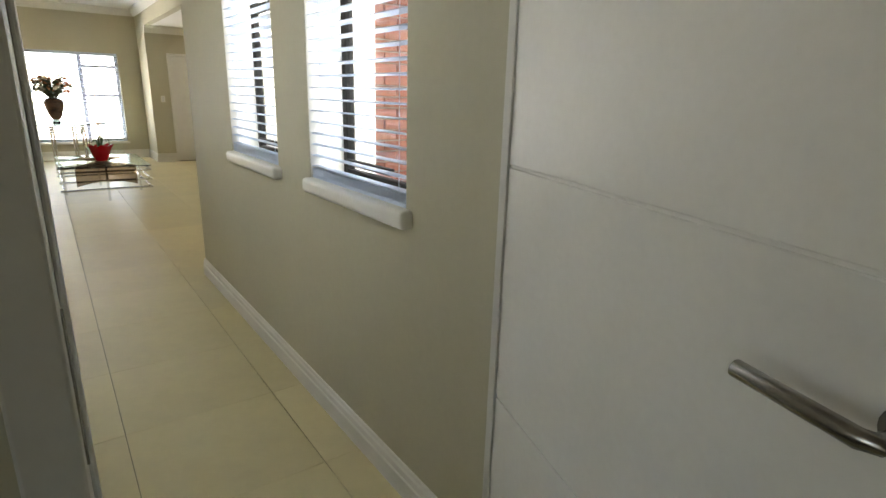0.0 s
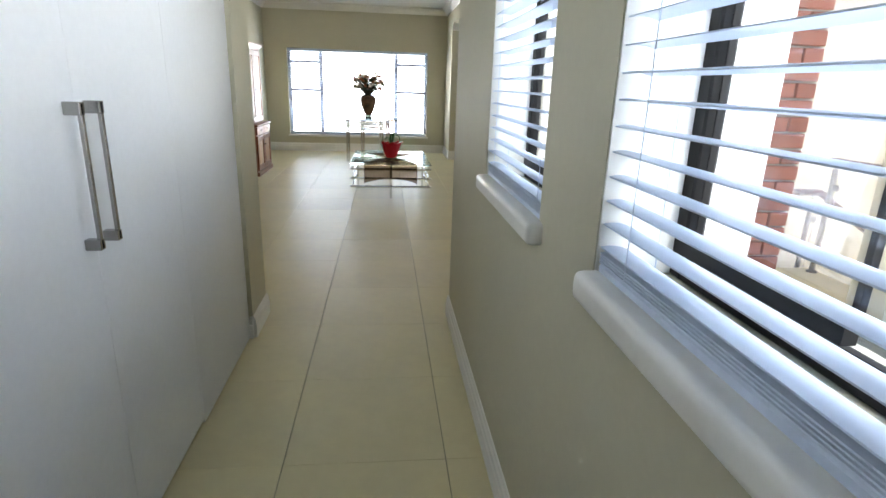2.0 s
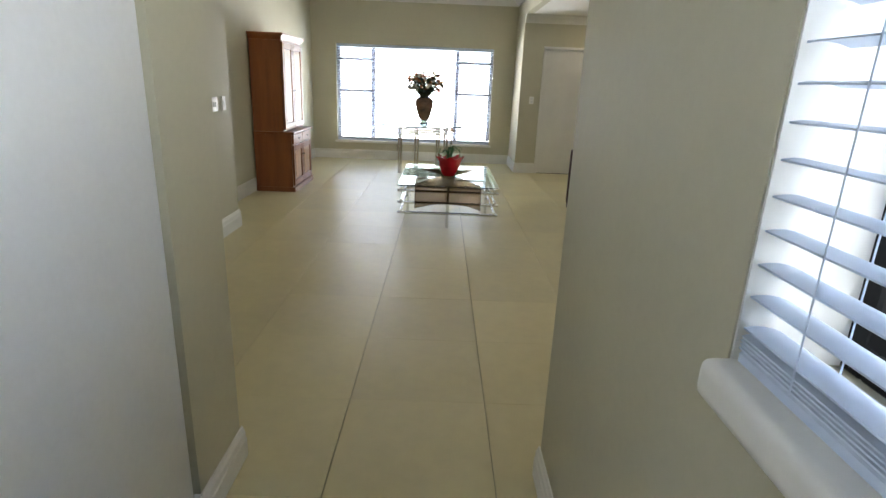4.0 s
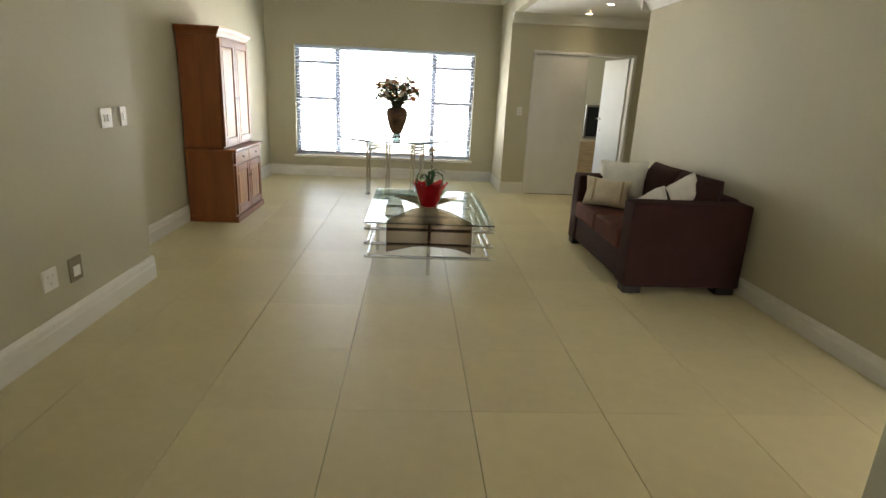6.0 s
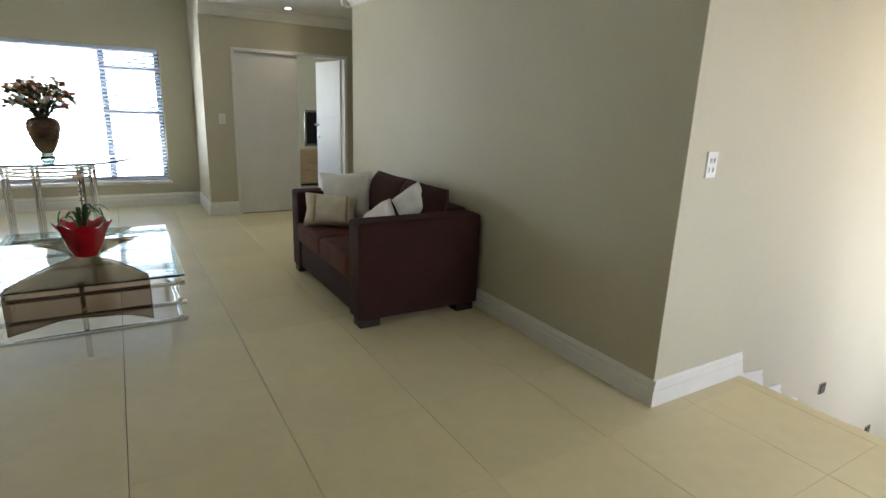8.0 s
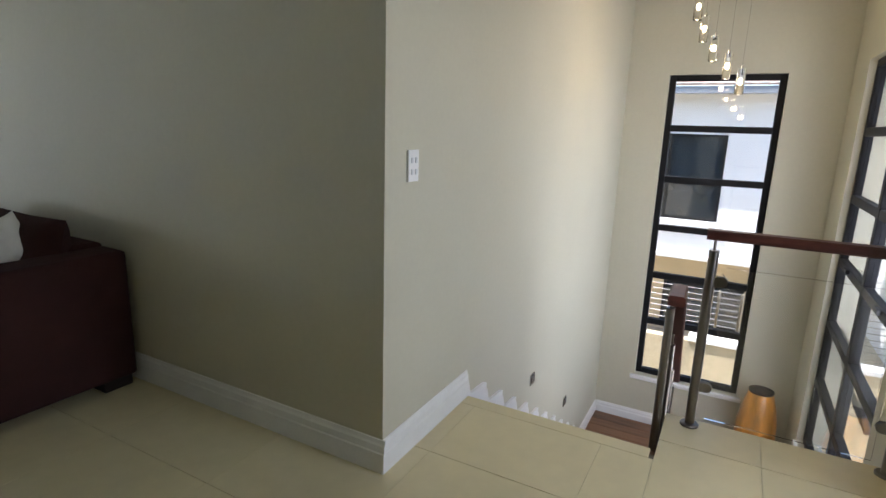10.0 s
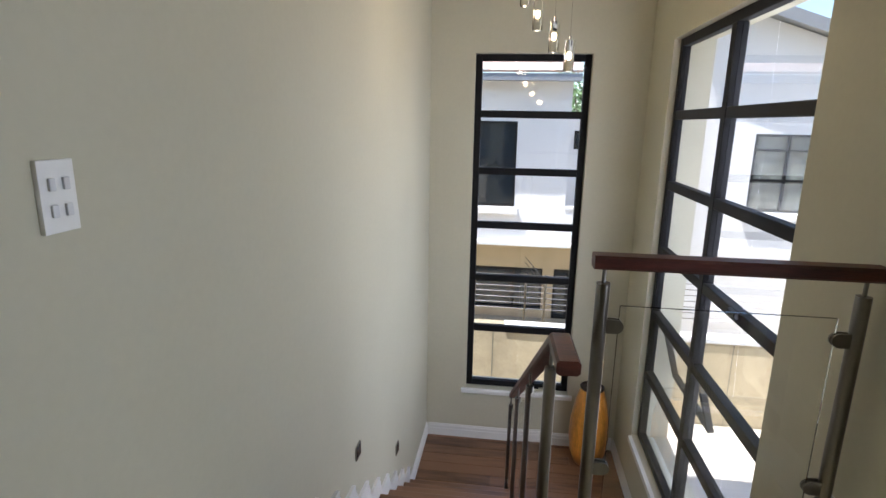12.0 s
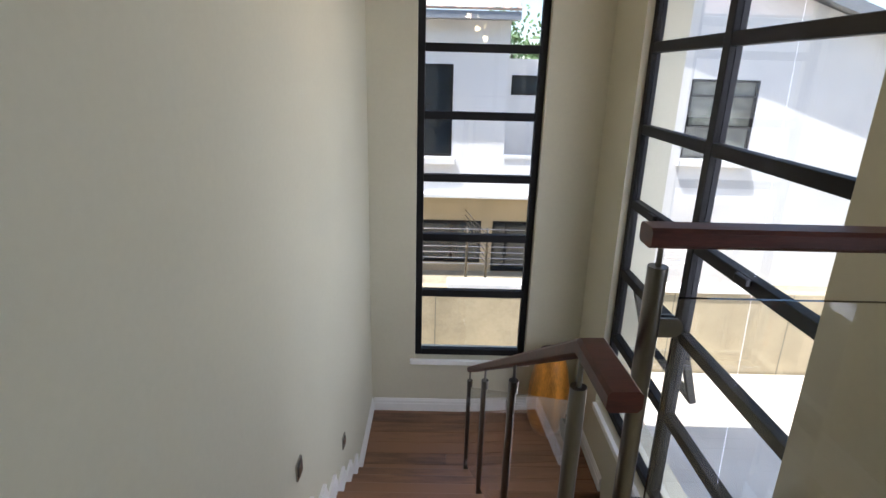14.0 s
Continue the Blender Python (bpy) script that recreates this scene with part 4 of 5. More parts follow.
def cushion(name, sx, sz, m, material, label, bands=()):
    c = base(name, *m.translation, label, "cushion", "sofa cushions")
    puff("cover", c, sx, sz, 0.15, m, material, "", 0.10)
    for b in bands:
        bm = bmesh.new()
        n = 12
        pts = []
        for j in range(n + 1):
            v = 2 * j / n - 1
            u = 2 * b / sx
            h = (max(0, 1 - u ** 4) * max(0, 1 - v ** 4)) ** 0.55 * 0.075 + 0.004
            row = []
            for k in (-0.009, 0.009):
                row.append(bm.verts.new((b + k, v * sz / 2 * 0.93, h)))
            pts.append(row)
        for a, d in zip(pts, pts[1:]):
            bm.faces.new((a[0], a[1], d[1], d[0]))
        bmesh.ops.transform(bm, matrix=m, verts=bm.verts)
        part("band", bm, BAND, c, "brown stitched band", 60)
    return c


def face(x, y, z, toward, lean, spin):
    """A cushion that faces the heading toward, leaning back."""
    return pose(x, y, z, 0, 0, toward) @ pose(0, 0, 0, 90 - lean, 0, 0) @ pose(0, 0, 0, 0, 0, spin)


cushion("scatter_cushion", 0.43, 0.40, face(3.185, 9.30, 0.64, -28, 20, 3), PILLOW, "plump white scatter cushion against the sofa arm")
cushion("scatter_cushion", 0.40, 0.27, face(2.995, 9.13, 0.56, -18, 26, -4), CREAM, "cream scatter cushion with brown stitched bands", (-0.12, 0.12))
cushion("scatter_cushion", 0.25, 0.25, face(3.36, 8.46, 0.695, -58, 20, 40), PILLOW, "white scatter cushion tipped on its corner")
cushion("scatter_cushion", 0.26, 0.26, face(3.15, 8.52, 0.575, -70, 30, 45), PILLOW, "small white scatter cushion behind the arm")


def hutch():
    x0, y0, y1 = XL + 0.02, 9.80, 10.73
    h = base("hutch_cabinet", x0 + 0.25, (y0 + y1) / 2, 0, "tall cherry wood hutch cabinet with panelled doors", "cabinet")
    part("lower_body", rbox(x0, -0.515, y0, y1, 0.045, 0.70, 0.004, 1), CABW, h)
    part("plinth", rbox(x0, -0.485, y0 - 0.012, y1 + 0.012, 0.0, 0.06, 0.008, 2), CABW, h)
    part("counter", rbox(x0, -0.475, y0 - 0.015, y1 + 0.015, 0.70, 0.728, 0.009, 3), CABW, h)
    part("upper_body", rbox(x0, -0.60, y0 + 0.012, y1 - 0.012, 0.728, 1.765, 0.004, 1), CABW, h)
    prof = [(0, 0), (0.012, 0.0), (0.018, 0.03), (0.045, 0.055), (0.05, 0.075), (0, 0.075)]
    bm = bmesh.new()
    rings = []
    for o, u in prof[1:5]:
        rings.append([bm.verts.new(c) for c in ((x0, y0 + 0.012 - o, 1.765 + u), (-0.60 + o, y0 + 0.012 - o, 1.765 + u), (-0.60 + o, y1 - 0.012 + o, 1.765 + u), (x0, y1 - 0.012 + o, 1.765 + u))])
    for a, b in zip(rings, rings[1:]):
        for k in range(4):
            bm.faces.new((a[k], a[(k + 1) % 4], b[(k + 1) % 4], b[k]))
    bm.faces.new(rings[0][::-1])
    bm.faces.new(rings[-1])
    part("crown_moulding", bm, CABW, h)
    ym = (y0 + y1) / 2

    def panel_door(xf, a, b, z0, z1, pan):
        d = part("door", rounded(boxes((xf, xf + 0.02, a, a + 0.06, z0, z1), (xf, xf + 0.02, b - 0.06, b, z0, z1), (xf, xf + 0.02, a + 0.06, b - 0.06, z0, z0 + 0.07), (xf, xf + 0.02, a + 0.06, b - 0.06, z1 - 0.07, z1)), 0.004, 1), CABW, h)
        bm = boxes((xf + 0.002, xf + 0.010, a + 0.061, b - 0.061, z0 + 0.071, z1 - 0.071), (xf + 0.008, xf + 0.016, a + 0.085, b - 0.085, z0 + 0.10, z1 - 0.10))
        part("panel", rounded(bm, 0.003, 1), pan, d, "raised lighter panel with window sheen in its colour")
        return d

    for i, (a, b) in enumerate(((y0 + 0.03, ym - 0.002), (ym + 0.002, y1 - 0.03))):
        d = panel_door(-0.60, a, b, 0.75, 1.745, CABP)
        ky = b - 0.03 if i == 0 else a + 0.03
        part("knob", rod([(-0.58, ky, 1.2), (-0.563, ky, 1.2)], 0.009, 12), STEEL, d, "", 40)
        d = panel_door(-0.515, a, b, 0.075, 0.565, CABP)
        part("knob", rod([(-0.495, ky, 0.42), (-0.478, ky, 0.42)], 0.009, 12), STEEL, d, "", 40)
        d = part("drawer", rbox(-0.515, -0.493, a, b, 0.585, 0.69, 0.005, 2), CABW, h)
        part("knob", rod([(-0.493, (a + b) / 2, 0.637), (-0.476, (a + b) / 2, 0.637)], 0.010, 12), STEEL, d, "", 40)


hutch()


# ---- switches, sockets, lights ----
def wall_plate(name, x, y, z, nx, ny, w, h, rockers, label, category, material=None):
    p = base(name, x, y, z, label, category)
    u = Vector((-ny, nx, 0))
    n = Vector((nx, ny, 0))

    def slab(nm, cu, cz, ww, hh, d0, d1, m, par):
        bm = bmesh.new()
        v = [bm.verts.new(Vector((x, y, z)) + u * (cu + su * ww / 2) + Vector((0, 0, cz + sz * hh / 2)) + n * d) for d in (d0, d1) for su, sz in ((-1, -1), (1, -1), (1, 1), (-1, 1))]
        for q in ((0, 1, 2, 3), (7, 6, 5, 4), (0, 4, 5, 1), (1, 5, 6, 2), (2, 6, 7, 3), (3, 7, 4, 0)):
            bm.faces.new([v[k] for k in q])
        return part(nm, rounded(bm, 0.0015, 2), m, par)

    slab("plate", 0, 0, w, h, 0.0, 0.009, material or PLATE, p)
    for cu, cz, ww, hh, m in rockers:
        slab("rocker", cu, cz, ww, hh, 0.009, 0.014, m, p)
    return p


wall_plate("light_switch", 3.892, YS, 1.16, 0, -1, 0.07, 0.115, [(-0.014, 0.02, 0.012, 0.02, GREYP), (0.014, 0.02, 0.012, 0.02, GREYP), (-0.014, -0.022, 0.012, 0.02, GREYP), (0.014, -0.022, 0.012, 0.02, GREYP)], "white four-rocker light switch on the stair wall", "light switch")
wall_plate("light_switch", 2.70, YA, 1.155, 0, -1, 0.07, 0.115, [(0, 0.02, 0.03, 0.03, GREYP), (0, -0.025, 0.03, 0.03, GREYP)], "white light switch beside the double doors", "light switch")
wall_plate("light_switch", XN, 7.775, 1.124, 1, 0, 0.115, 0.115, [(-0.02, 0, 0.025, 0.04, PLATE), (0.02, 0, 0.025, 0.04, PLATE)], "white double light switch on the lounge wall", "light switch")
wall_plate("light_switch", XN, 7.968, 1.126, 1, 0, 0.07, 0.115, [(0, 0, 0.025, 0.04, PLATE)], "white single light switch on the lounge wall", "light switch")
wall_plate("wall_socket", XN, 7.078, 0.361, 1, 0, 0.11, 0.11, [(-0.02, 0.02, 0.012, 0.012, GREYP), (0.02, 0.02, 0.012, 0.012, GREYP), (0, -0.02, 0.012, 0.012, GREYP)], "white wall socket above the skirting", "socket")
wall_plate("wall_socket", XN, 7.291, 0.35, 1, 0, 0.11, 0.13, [(0, -0.01, 0.055, 0.055, PLATE)], "steel-plated wall socket with a white adapter", "socket", STEEL)
for x, z in ((5.492, -0.351), (6.43, -0.949)):
    wall_plate("step_light", x, YS, z, 0, -1, 0.075, 0.075, [(0, 0, 0.05, 0.05, STEEL)], "small square recessed step light on the stair wall", "step light", STEEL)


def downlight(x, y, z):
    d = base("downlight", x, y, z, "small round recessed downlight, switched on", "ceiling light", "passage downlights")
    part("ring", lathe([(0.044, z - 0.006), (0.048, z - 0.004), (0.05, z)], x, y, 24), TRIM, d, "", 40)
    part("lens", lathe([(0.034, z - 0.008), (0.03, z - 0.007)], x, y, 20), LAMPW, d, "glowing lens")
    lamp = new("downlight_lamp", bpy.data.lights.new("downlight_lamp", "SPOT"))
    lamp.data.energy = 1.6
    lamp.data.spot_size = radians(100)
    lamp.data.spot_blend = 0.8
    lamp.data.color = (1.0, 0.86, 0.66)
    lamp.data.shadow_soft_size = 0.03
    lamp.matrix_world = look((x, y, z - 0.02), (x, y, 0))


for x, y in ((3.43, 11.75), (3.43, 10.96)):
    downlight(x, y, ZL)

PEND = ((5.615, 1.64), (5.70, 1.735), (5.79, 1.845), (5.86, 1.965), (5.91, 2.10))
for y, z in PEND:
    p = base("pendant_light", 6.2, y, z, "clear glass cylinder pendant light with a warm glow", "pendant light", "stairwell pendants")
    part("glass_tube", lathe([(0.024, z - 0.078), (0.0265, z - 0.074), (0.0265, z + 0.074), (0.024, z + 0.078)], 6.2, y, 16), CRYSTAL, p, "clear glass cylinder", 40).visible_shadow = False
    part("bulb", lathe([(0.004, z - 0.018), (0.008, z - 0.01), (0.009, z + 0.012), (0.005, z + 0.02)], 6.2, y, 12), BULB, p, "glowing bulb", 50)
    part("cap", rod([(6.2, y, z + 0.078), (6.2, y, z + 0.10)], 0.006, 10), STEEL, p)
    part("cord", rod([(6.2, y, z + 0.10), (6.2, y, ZS)], 0.0006, 6), BRONZE, p)
    lamp = new("pendant_lamp", bpy.data.lights.new("pendant_lamp", "POINT"))
    lamp.data.energy = 0.75
    lamp.data.color = (1.0, 0.70, 0.40)
    lamp.data.shadow_soft_size = 0.03
    lamp.location = (6.2, y, z - 0.11)

tv = base("tall_floor_vase", 7.58, 5.10, ZLAND, "tall amber wooden floor vase on the landing", "vase")
part("body", lathe([(0.10, ZLAND), (0.115, ZLAND + 0.01), (0.155, ZLAND + 0.12), (0.172, ZLAND + 0.26), (0.165, ZLAND + 0.42), (0.135, ZLAND + 0.60), (0.105, ZLAND + 0.71), (0.100, ZLAND + 0.735), (0.090, ZLAND + 0.735), (0.088, ZLAND + 0.70), (0.12, ZLAND + 0.5)], 7.58, 5.10, 36), POTW, tv, "amber wood body", 60)
part("rim", lathe([(0.100, ZLAND + 0.722), (0.104, ZLAND + 0.728), (0.104, ZLAND + 0.742), (0.094, ZLAND + 0.745), (0.088, ZLAND + 0.73)], 7.58, 5.10, 36), FOOT, tv, "dark rim", 40)

# ---- the room past the double doors ----
st = base("tv_stand", 4.7, 14.4, 0, "pale wooden stand under the television", "cabinet")
part("body", rbox(4.2, 5.2, 14.2, 14.6, 0.04, 0.62, 0.006, 1), PALEW, st)
part("plinth", boxes((4.23, 5.17, 14.22, 14.58, 0, 0.04)), FOOT, st)
t = base("television", 4.73, 14.4, 0.62, "black flat television with a grey bezel", "television")
part("screen", rbox(4.39, 5.13, 14.36, 14.40, 0.70, 1.22, 0.006, 1), BLACK, t, "black glossy screen")
part("bezel", rounded(boxes((4.35, 4.39, 14.35, 14.41, 0.66, 1.26), (5.13, 5.17, 14.35, 14.41, 0.66, 1.26), (4.39, 5.13, 14.35, 14.41, 0.66, 0.70), (4.39, 5.13, 14.35, 14.41, 1.22, 1.26)), 0.004, 1), STEEL, t)
part("foot", rbox(4.63, 4.89, 14.3, 14.46, 0.62, 0.66, 0.01, 2), BLACK, t)


# ---- outside ----
solid("ground", boxes((-400, 400, -400, 400, -3.5, -3.22)), GROUND, "dry pale ground reaching the horizon", "ground")
pave = solid("pavement", boxes((1.0, 11.1, -8.0, 4.54, -3.219, -3.205)), PAVE, "pale paved yard below the stair window", "paving")
solid("terrace", boxes((XE + 0.28, 5.0, -1.0, 4.545, -0.35, -0.02)), PAVE, "pale tiled terrace outside the corridor", "terrace")
bw = solid("boundary_wall", rounded(boxes((11.15, 11.32, -40, 40, -3.22, -1.86)), 0.01, 1), CONC, "sandy precast boundary wall", "boundary wall")
for i in range(-6, 12):
    part("wall_joint", boxes((11.146, 11.151, i * 1.8 + 0.66, i * 1.8 + 0.675, -3.22, -1.865)), GROUT, bw)
part("coping", rbox(11.11, 11.36, 1.2, 5.9, -1.86, -1.78, 0.01, 1), PLASTER, bw, "white painted coping")

# brick face of the stairwell towards the terrace
bf = solid("brick_wall", boxes((2.42, 3.50, 4.50, 4.545, -0.02, 2.6)), MORTAR, "red face brick wall with pale mortar joints", "brick wall")
bme = finish("brick", rounded(boxes((0, 0.222, 0, 0.03, 0, 0.073)), 0.004, 1), BRICKM)
hme = finish("brick", rounded(boxes((0, 0.106, 0, 0.03, 0, 0.073)), 0.004, 1), BRICKM)
row = 0
z = -0.01
while z < 2.5:
    x = 3.50 + (0.0 if row % 2 else -0.116)
    if not row % 2:
        ob = new("brick", hme)
        ob.parent = bf
        ob.location = (3.50 - 0.106, 4.474 + random.uniform(-0.003, 0.003), z)
    else:
        x = 3.50
    while x - 0.222 > 2.40:
        ob = new("brick", bme)
        ob.parent = bf
        ob.location = (x - 0.222, 4.474 + random.uniform(-0.003, 0.003), z)
        x -= 0.232
    z += 0.0845
    row += 1


def house_window(parent, x, y0, y1, z0, z1, cols=(), rows=(), sill=True, glazing=None):
    """A recessed window in a wall that faces -x."""
    w = part("window", boxes((x + 0.05, x + 0.07, y0, y1, z0, z1)), glazing or DARKGL, parent, "dark reflecting window" if glazing is None else "window with grey reflections painted on its pane")
    b = 0.05
    part("window_frame", boxes((x - 0.01, x + 0.05, y0, y0 + b, z0, z1), (x - 0.01, x + 0.05, y1 - b, y1, z0, z1), (x - 0.01, x + 0.05, y0 + b, y1 - b, z0, z0 + b), (x - 0.01, x + 0.05, y0 + b, y1 - b, z1 - b, z1)), BRONZE, w)
    for c in cols:
        part("mullion", boxes((x - 0.01, x + 0.05, c - 0.025, c + 0.025, z0 + b, z1 - b)), BRONZE, w)
    for r in rows:
        part("transom", boxes((x - 0.005, x + 0.049, y0 + b, y1 - b, r - 0.025, r + 0.025)), BRONZE, w)
    if sill:
        part("sill", rbox(x - 0.14, x + 0.05, y0 - 0.08, y1 + 0.08, z0 - 0.16, z0 - 0.02, 0.01, 1), PLASTER, w)
    return w


def house_wall(x, back, y0, y1, z0, z1, holes):
    bm = bmesh.new()
    cuts = sorted({y0, y1, *[h[0] for h in holes], *[h[1] for h in holes]})
    for s, e in zip(cuts, cuts[1:]):
        spans = [(z0, z1)]
        for h in holes:
            if h[0] <= s and e <= h[1]:
                spans = [q for b, t in spans for q in ((b, min(t, h[2])), (max(b, h[3]), t)) if q[1] > q[0] + 1e-6]
        for b, t in spans:
            box(bm, x, back, s, e, b, t)
    return bm


# the neighbour seen along the stairs
HX = 15.0
ha = base("neighbour_house", HX, 8.0, -3.22, "white two-storey house with terracotta tile roof and beige ground floor", "house")
up = [(5.82, 7.6, -0.48, 1.34)]
part("upper_wall", house_wall(HX, HX + 0.3, 4.72, 14.0, -1.24, 2.22, up), PLASTER, ha, "white plastered upper wall")
house_window(ha, HX, *up[0], (6.9,), (0.3,))
part("recessed_wall", house_wall(HX + 1.2, HX + 1.5, 3.0, 4.9, -1.24, 1.5, [(3.42, 4.5, 0.74, 1.16)]), PLASTER, ha, "shaded recessed wall")
house_window(ha, HX + 1.2, 3.42, 4.5, 0.74, 1.16, (), (), False)
part("return_wall", boxes((HX + 0.3, HX + 1.2, 4.72, 4.9, -1.24, 2.22)), PLASTER, ha)
part("balcony_wall", boxes((HX, HX + 0.15, 2.9, 4.72, -1.24, -0.50), (HX - 0.03, HX + 0.18, 2.9, 4.72, -0.50, -0.44)), PLASTER, ha, "white balcony parapet")
part("slab_band", rbox(HX - 0.25, HX + 0.3, 2.9, 14.0, -1.32, -1.24, 0.01, 1), PLASTER, ha, "white floor slab band")
gh = [(5.08, 6.75, -3.0, -2.0), (3.9, 4.82, -3.2, -2.0)]
part("lower_wall", house_wall(HX + 0.5, HX + 0.8, 2.9, 14.0, -3.22, -1.32, gh), BEIGE, ha, "beige plastered lower wall")
house_window(ha, HX + 0.5, *gh[0], (5.75,), (), False)
house_window(ha, HX + 0.5, *gh[1], (4.5,), (), False)
rf = part("roof", boxes((HX - 0.5, HX + 0.1, 4.6, 14.3, 2.16, 2.22), (HX - 0.52, HX - 0.48, 4.6, 14.3, 2.14, 2.28)), GUTTER, ha, "grey fascia and eave")
tm = bmesh.new()
seg = 6
prev = None
for k in range(seg + 1):
    u = k / seg
    ring = [tm.verts.new((q, u * 0.30, 0.035 * math.sin(math.pi * u) + w)) for q, w in ((0, 0.0), (0.40, 0.0))]
    if prev:
        tm.faces.new((prev[0], prev[1], ring[1], ring[0]))
    prev = ring
box(tm, 0.0, 0.02, 0.0, 0.30, -0.03, 0.012)
tme = finish("roof_tile", tm, ROOFT, 60)
for r in range(7):
    for c in range(22):
        ob = new("roof_tile", tme)
        ob.parent = rf
        ob.matrix_parent_inverse = ha.matrix_world.inverted() @ ha.matrix_world
        ob.matrix_world = pose(HX - 0.54 + r * 0.33, 4.60 + c * 0.30, 2.30 + r * 0.155 + 0.02, 0, -25, 0)
part("roof_deck", boxes((HX - 0.5, HX + 2.4, 4.65, 14.2, 2.225, 2.265)), GUTTER, ha)

# railing on the neighbour's terrace
rl = base("terrace_railing", 12.4, 5.2, -3.22, "steel terrace railing with thin horizontal bars", "railing")
for y in (2.4, 3.9, 5.2, 5.55, 7.0, 8.5):
    part("post", rod([(12.6, y, -3.22), (12.6, y, -1.35)], 0.022, 8), STEEL, rl)
for k in range(7):
    part("bar", rod([(12.6, 2.4, -2.0 + k * 0.105), (12.6, 8.5, -2.0 + k * 0.105)], 0.008, 6), STEEL, rl)
for k in range(6):
    part("stair_bar", rod([(12.6, 5.2, -2.0 + k * 0.105), (13.6, 5.55, -1.8 + k * 0.105)], 0.009, 6), STEEL, rl)

# the gabled house seen through the wide window
hb = base("gabled_house", HX, -2.0, -3.22, "white gabled two-storey house with a dark framed window", "house")
bwin = (-0.36, 1.02, -0.40, 1.18)
hole = [bwin]
part("front_wall", house_wall(HX, HX + 0.3, -9.0, 2.35, -3.22, 1.6, hole), PLASTER, hb, "white plastered wall")
bm = bmesh.new()
pts = [(-4.3, 1.6), (2.35, 1.6), (2.35, 3.80)]
va = [bm.verts.new((HX, a, b)) for a, b in pts]
vb = [bm.verts.new((HX + 0.3, a, b)) for a, b in pts]
for k in range(3):
    bm.faces.new((va[k], va[(k + 1) % 3], vb[(k + 1) % 3], vb[k]))
bm.faces.new(va)
bm.faces.new(vb[::-1])
part("gable", bm, PLASTER, hb, "white plastered gable")
part("side_wall", boxes((HX + 0.3, HX + 8, 2.05, 2.35, -3.22, 3.8)), PLASTER, hb)
house_window(hb, HX, *bwin, (0.36,), (0.86, 0.25), True, HAZE)
bm = bmesh.new()
slope = (3.80 - 1.6) / (2.35 + 4.3)
for dx0, dx1, dz0, dz1, m_, nm in ((-0.45, 8.0, 0.03, 0.15, GUTTER, "roof"), (-0.5, -0.45, -0.06, 0.17, GUTTER, "barge_board")):
    bm = boxes((HX + dx0, HX + dx1, -9.2, 2.7, dz0, dz1))
    for v in bm.verts:
        v.co.z += 1.6 + (v.co.y + 4.3) * slope
    part(nm, bm, m_, hb, "grey metal roof edge")


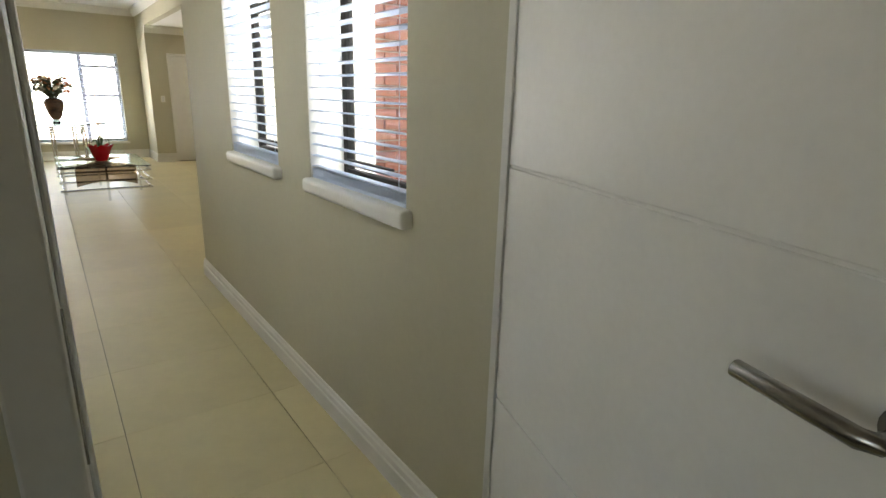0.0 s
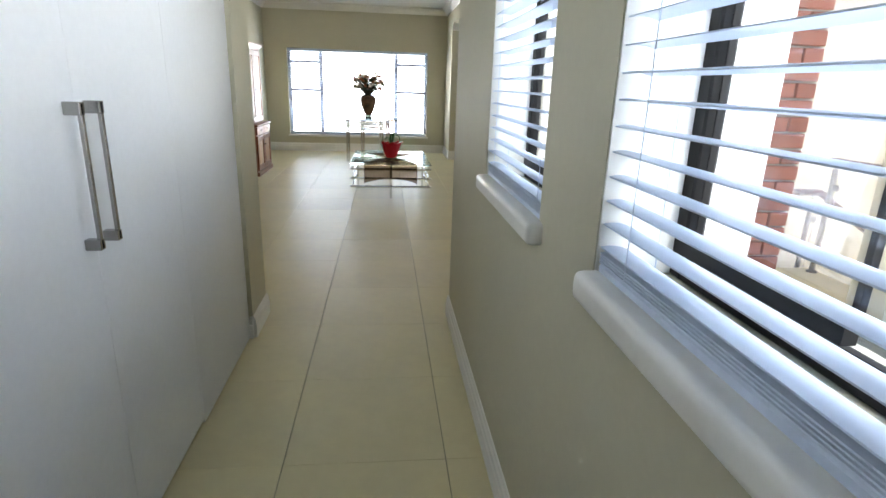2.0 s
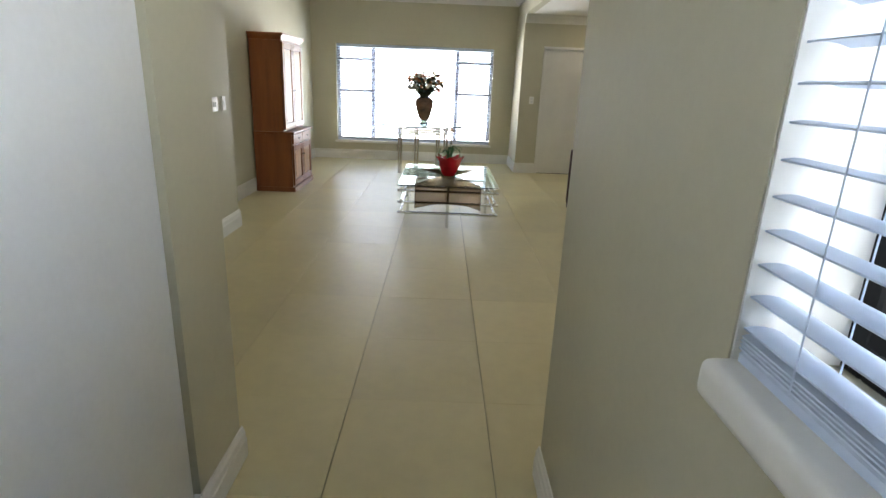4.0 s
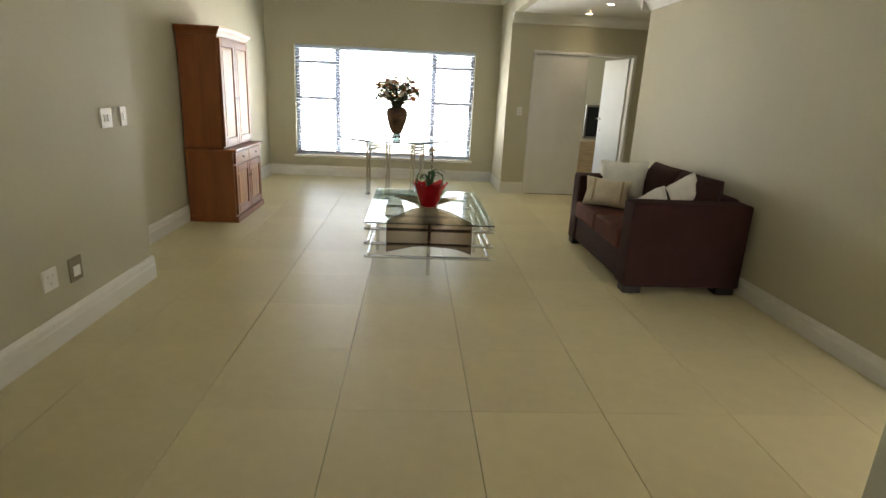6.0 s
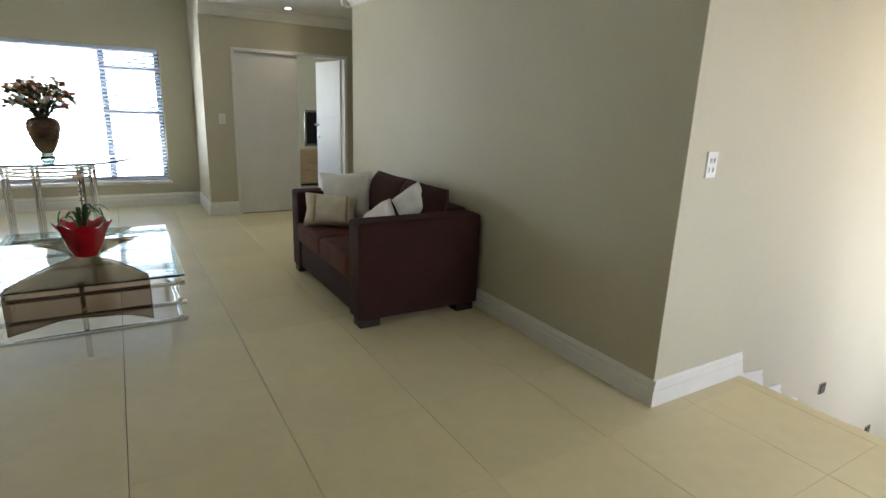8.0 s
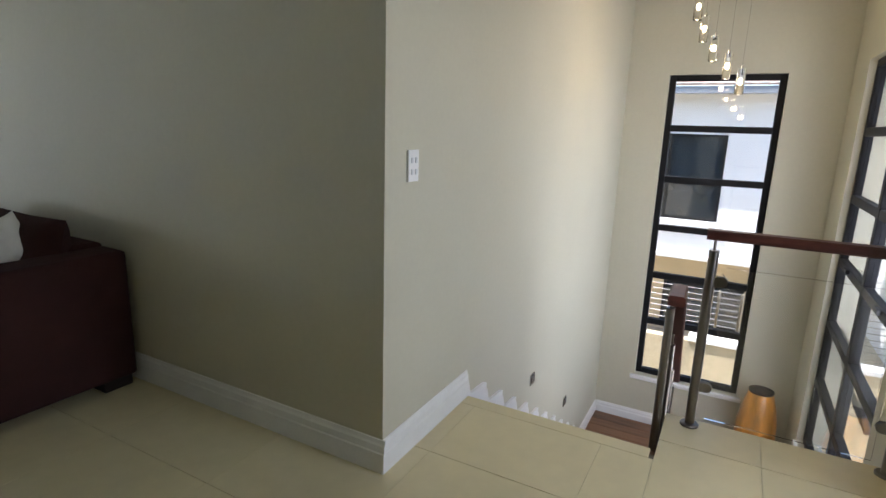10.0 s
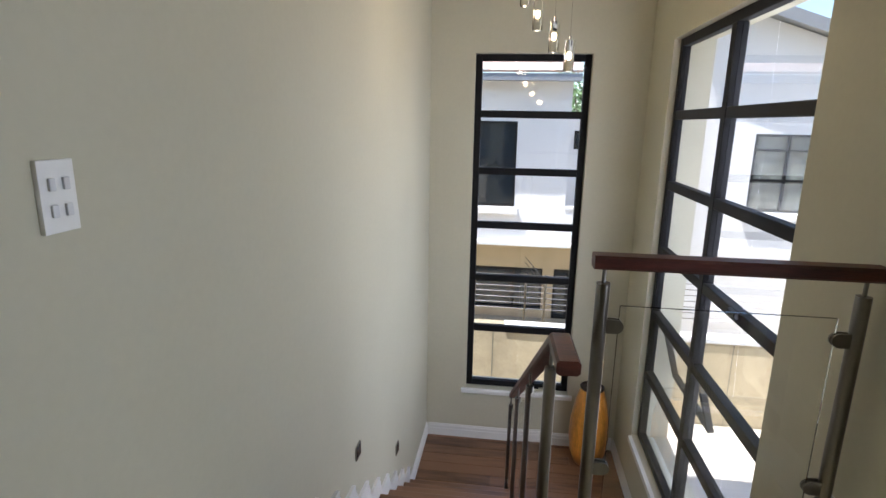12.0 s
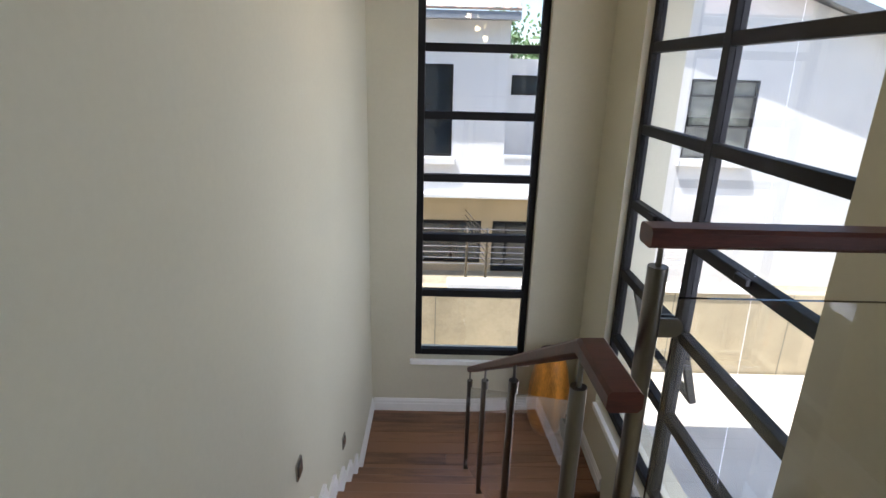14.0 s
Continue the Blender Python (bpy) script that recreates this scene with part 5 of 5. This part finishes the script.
def tree(cx, cy, z0, h, spread, seed, leaves):
    """Trunk, limbs and a ragged crown of small leaf clumps."""
    rnd = random.Random(seed)
    t = base("tree", cx, cy, z0, "leafy green tree behind the houses", "tree", "garden trees")
    part("trunk", rod([(cx, cy, z0), (cx + 0.1, cy, z0 + h * 0.3), (cx - 0.05, cy + 0.1, z0 + h * 0.55)], 0.2, 10, 0.09), BARK, t, "", 50)
    tips = []
    for i in range(11):
        a = i * 2.4
        b = Vector((cx, cy, z0 + h * rnd.uniform(0.3, 0.55)))
        e = Vector((cx + spread * rnd.uniform(0.4, 0.95) * math.cos(a), cy + spread * rnd.uniform(0.4, 0.95) * math.sin(a), z0 + h * rnd.uniform(0.55, 0.95)))
        part("limb", rod([b, b.lerp(e, 0.5) + Vector((0, 0, 0.2)), e], 0.06, 6, 0.015), BARK, t)
        tips += [b.lerp(e, s) for s in (0.55, 0.8, 1.0)]
    bm = bmesh.new()
    for c in tips:
        rad = rnd.uniform(0.45, 0.85) * spread * 0.45
        for k in range(leaves):
            p = c + Vector([rnd.gauss(0, 1) for _ in range(3)]).normalized() * rad * rnd.uniform(0.3, 1)
            d = Vector([rnd.gauss(0, 1) for _ in range(3)]).normalized()
            w = d.orthogonal().normalized() * rnd.uniform(0.04, 0.07)
            d = d * rnd.uniform(0.10, 0.17)
            q = [bm.verts.new(s) for s in (p, p + d * 0.5 + w, p + d, p + d * 0.5 - w)]
            bm.faces.new(q)
    tagged(part("crown", bm, TREEL, t), kind="stuff")


tree(21.0, 3.6, -3.22, 6.4, 2.2, 3, 130)
tree(17.0, 20.0, -3.22, 7.0, 2.6, 5, 60)

# ---- floor tiles ----
TX, TY, TS = 0.93, 6.51, 0.6
tile_meshes = {}


def tile(x0, x1, y0, y1):
    key = (round(x1 - x0, 3), round(y1 - y0, 3))
    if key not in tile_meshes:
        w, d = key
        tile_meshes[key] = finish("tile", rounded(boxes((0, w, 0, d, -0.008, 0)), 0.0006, 1), TILE)
    ob = new("tile", tile_meshes[key])
    ob.parent = floor
    ob.location = (x0, y0, random.uniform(-0.0003, 0.0003))


GAP = 0.0013
ZONES = [(0.56, XE, -0.6, 4.9), (-1.03, XE, 4.9, YB), (XE, 4.795, YR, 5.70), (XE, 4.36, 5.70, YS), (XE, XS, YS, YA), (XE, XA, YA, YB), (XS, 4.3, 10.5, YA)]
i0 = int(math.floor((-1.03 - TX) / TS))
for i in range(i0, 8):
    for j in range(-13, 12):
        ax, bx, ay, by = TX + i * TS, TX + (i + 1) * TS, TY + j * TS, TY + (j + 1) * TS
        touched = [z for z in ZONES if min(bx, z[1]) - max(ax, z[0]) > 0.01 and min(by, z[3]) - max(ay, z[2]) > 0.01]
        if not touched:
            continue
        parts = []
        if by > 5.70 > ay and bx > 4.36:
            parts = [(ax, min(bx, 4.795), ay, 5.70)] + ([(ax, 4.36, 5.70, by)] if ax < 4.36 else [])
        else:
            lim = 4.36 if (ay >= 5.70 and by <= YS + 0.6 and ay < YS) else 4.795
            parts = [(ax, min(bx, lim), ay, by)]
        for x0, x1, y0, y1 in parts:
            if x1 - x0 > 0.02 and y1 - y0 > 0.02:
                tile(x0 + GAP, x1 - GAP, y0 + GAP * 0.5, y1 - GAP * 0.5)
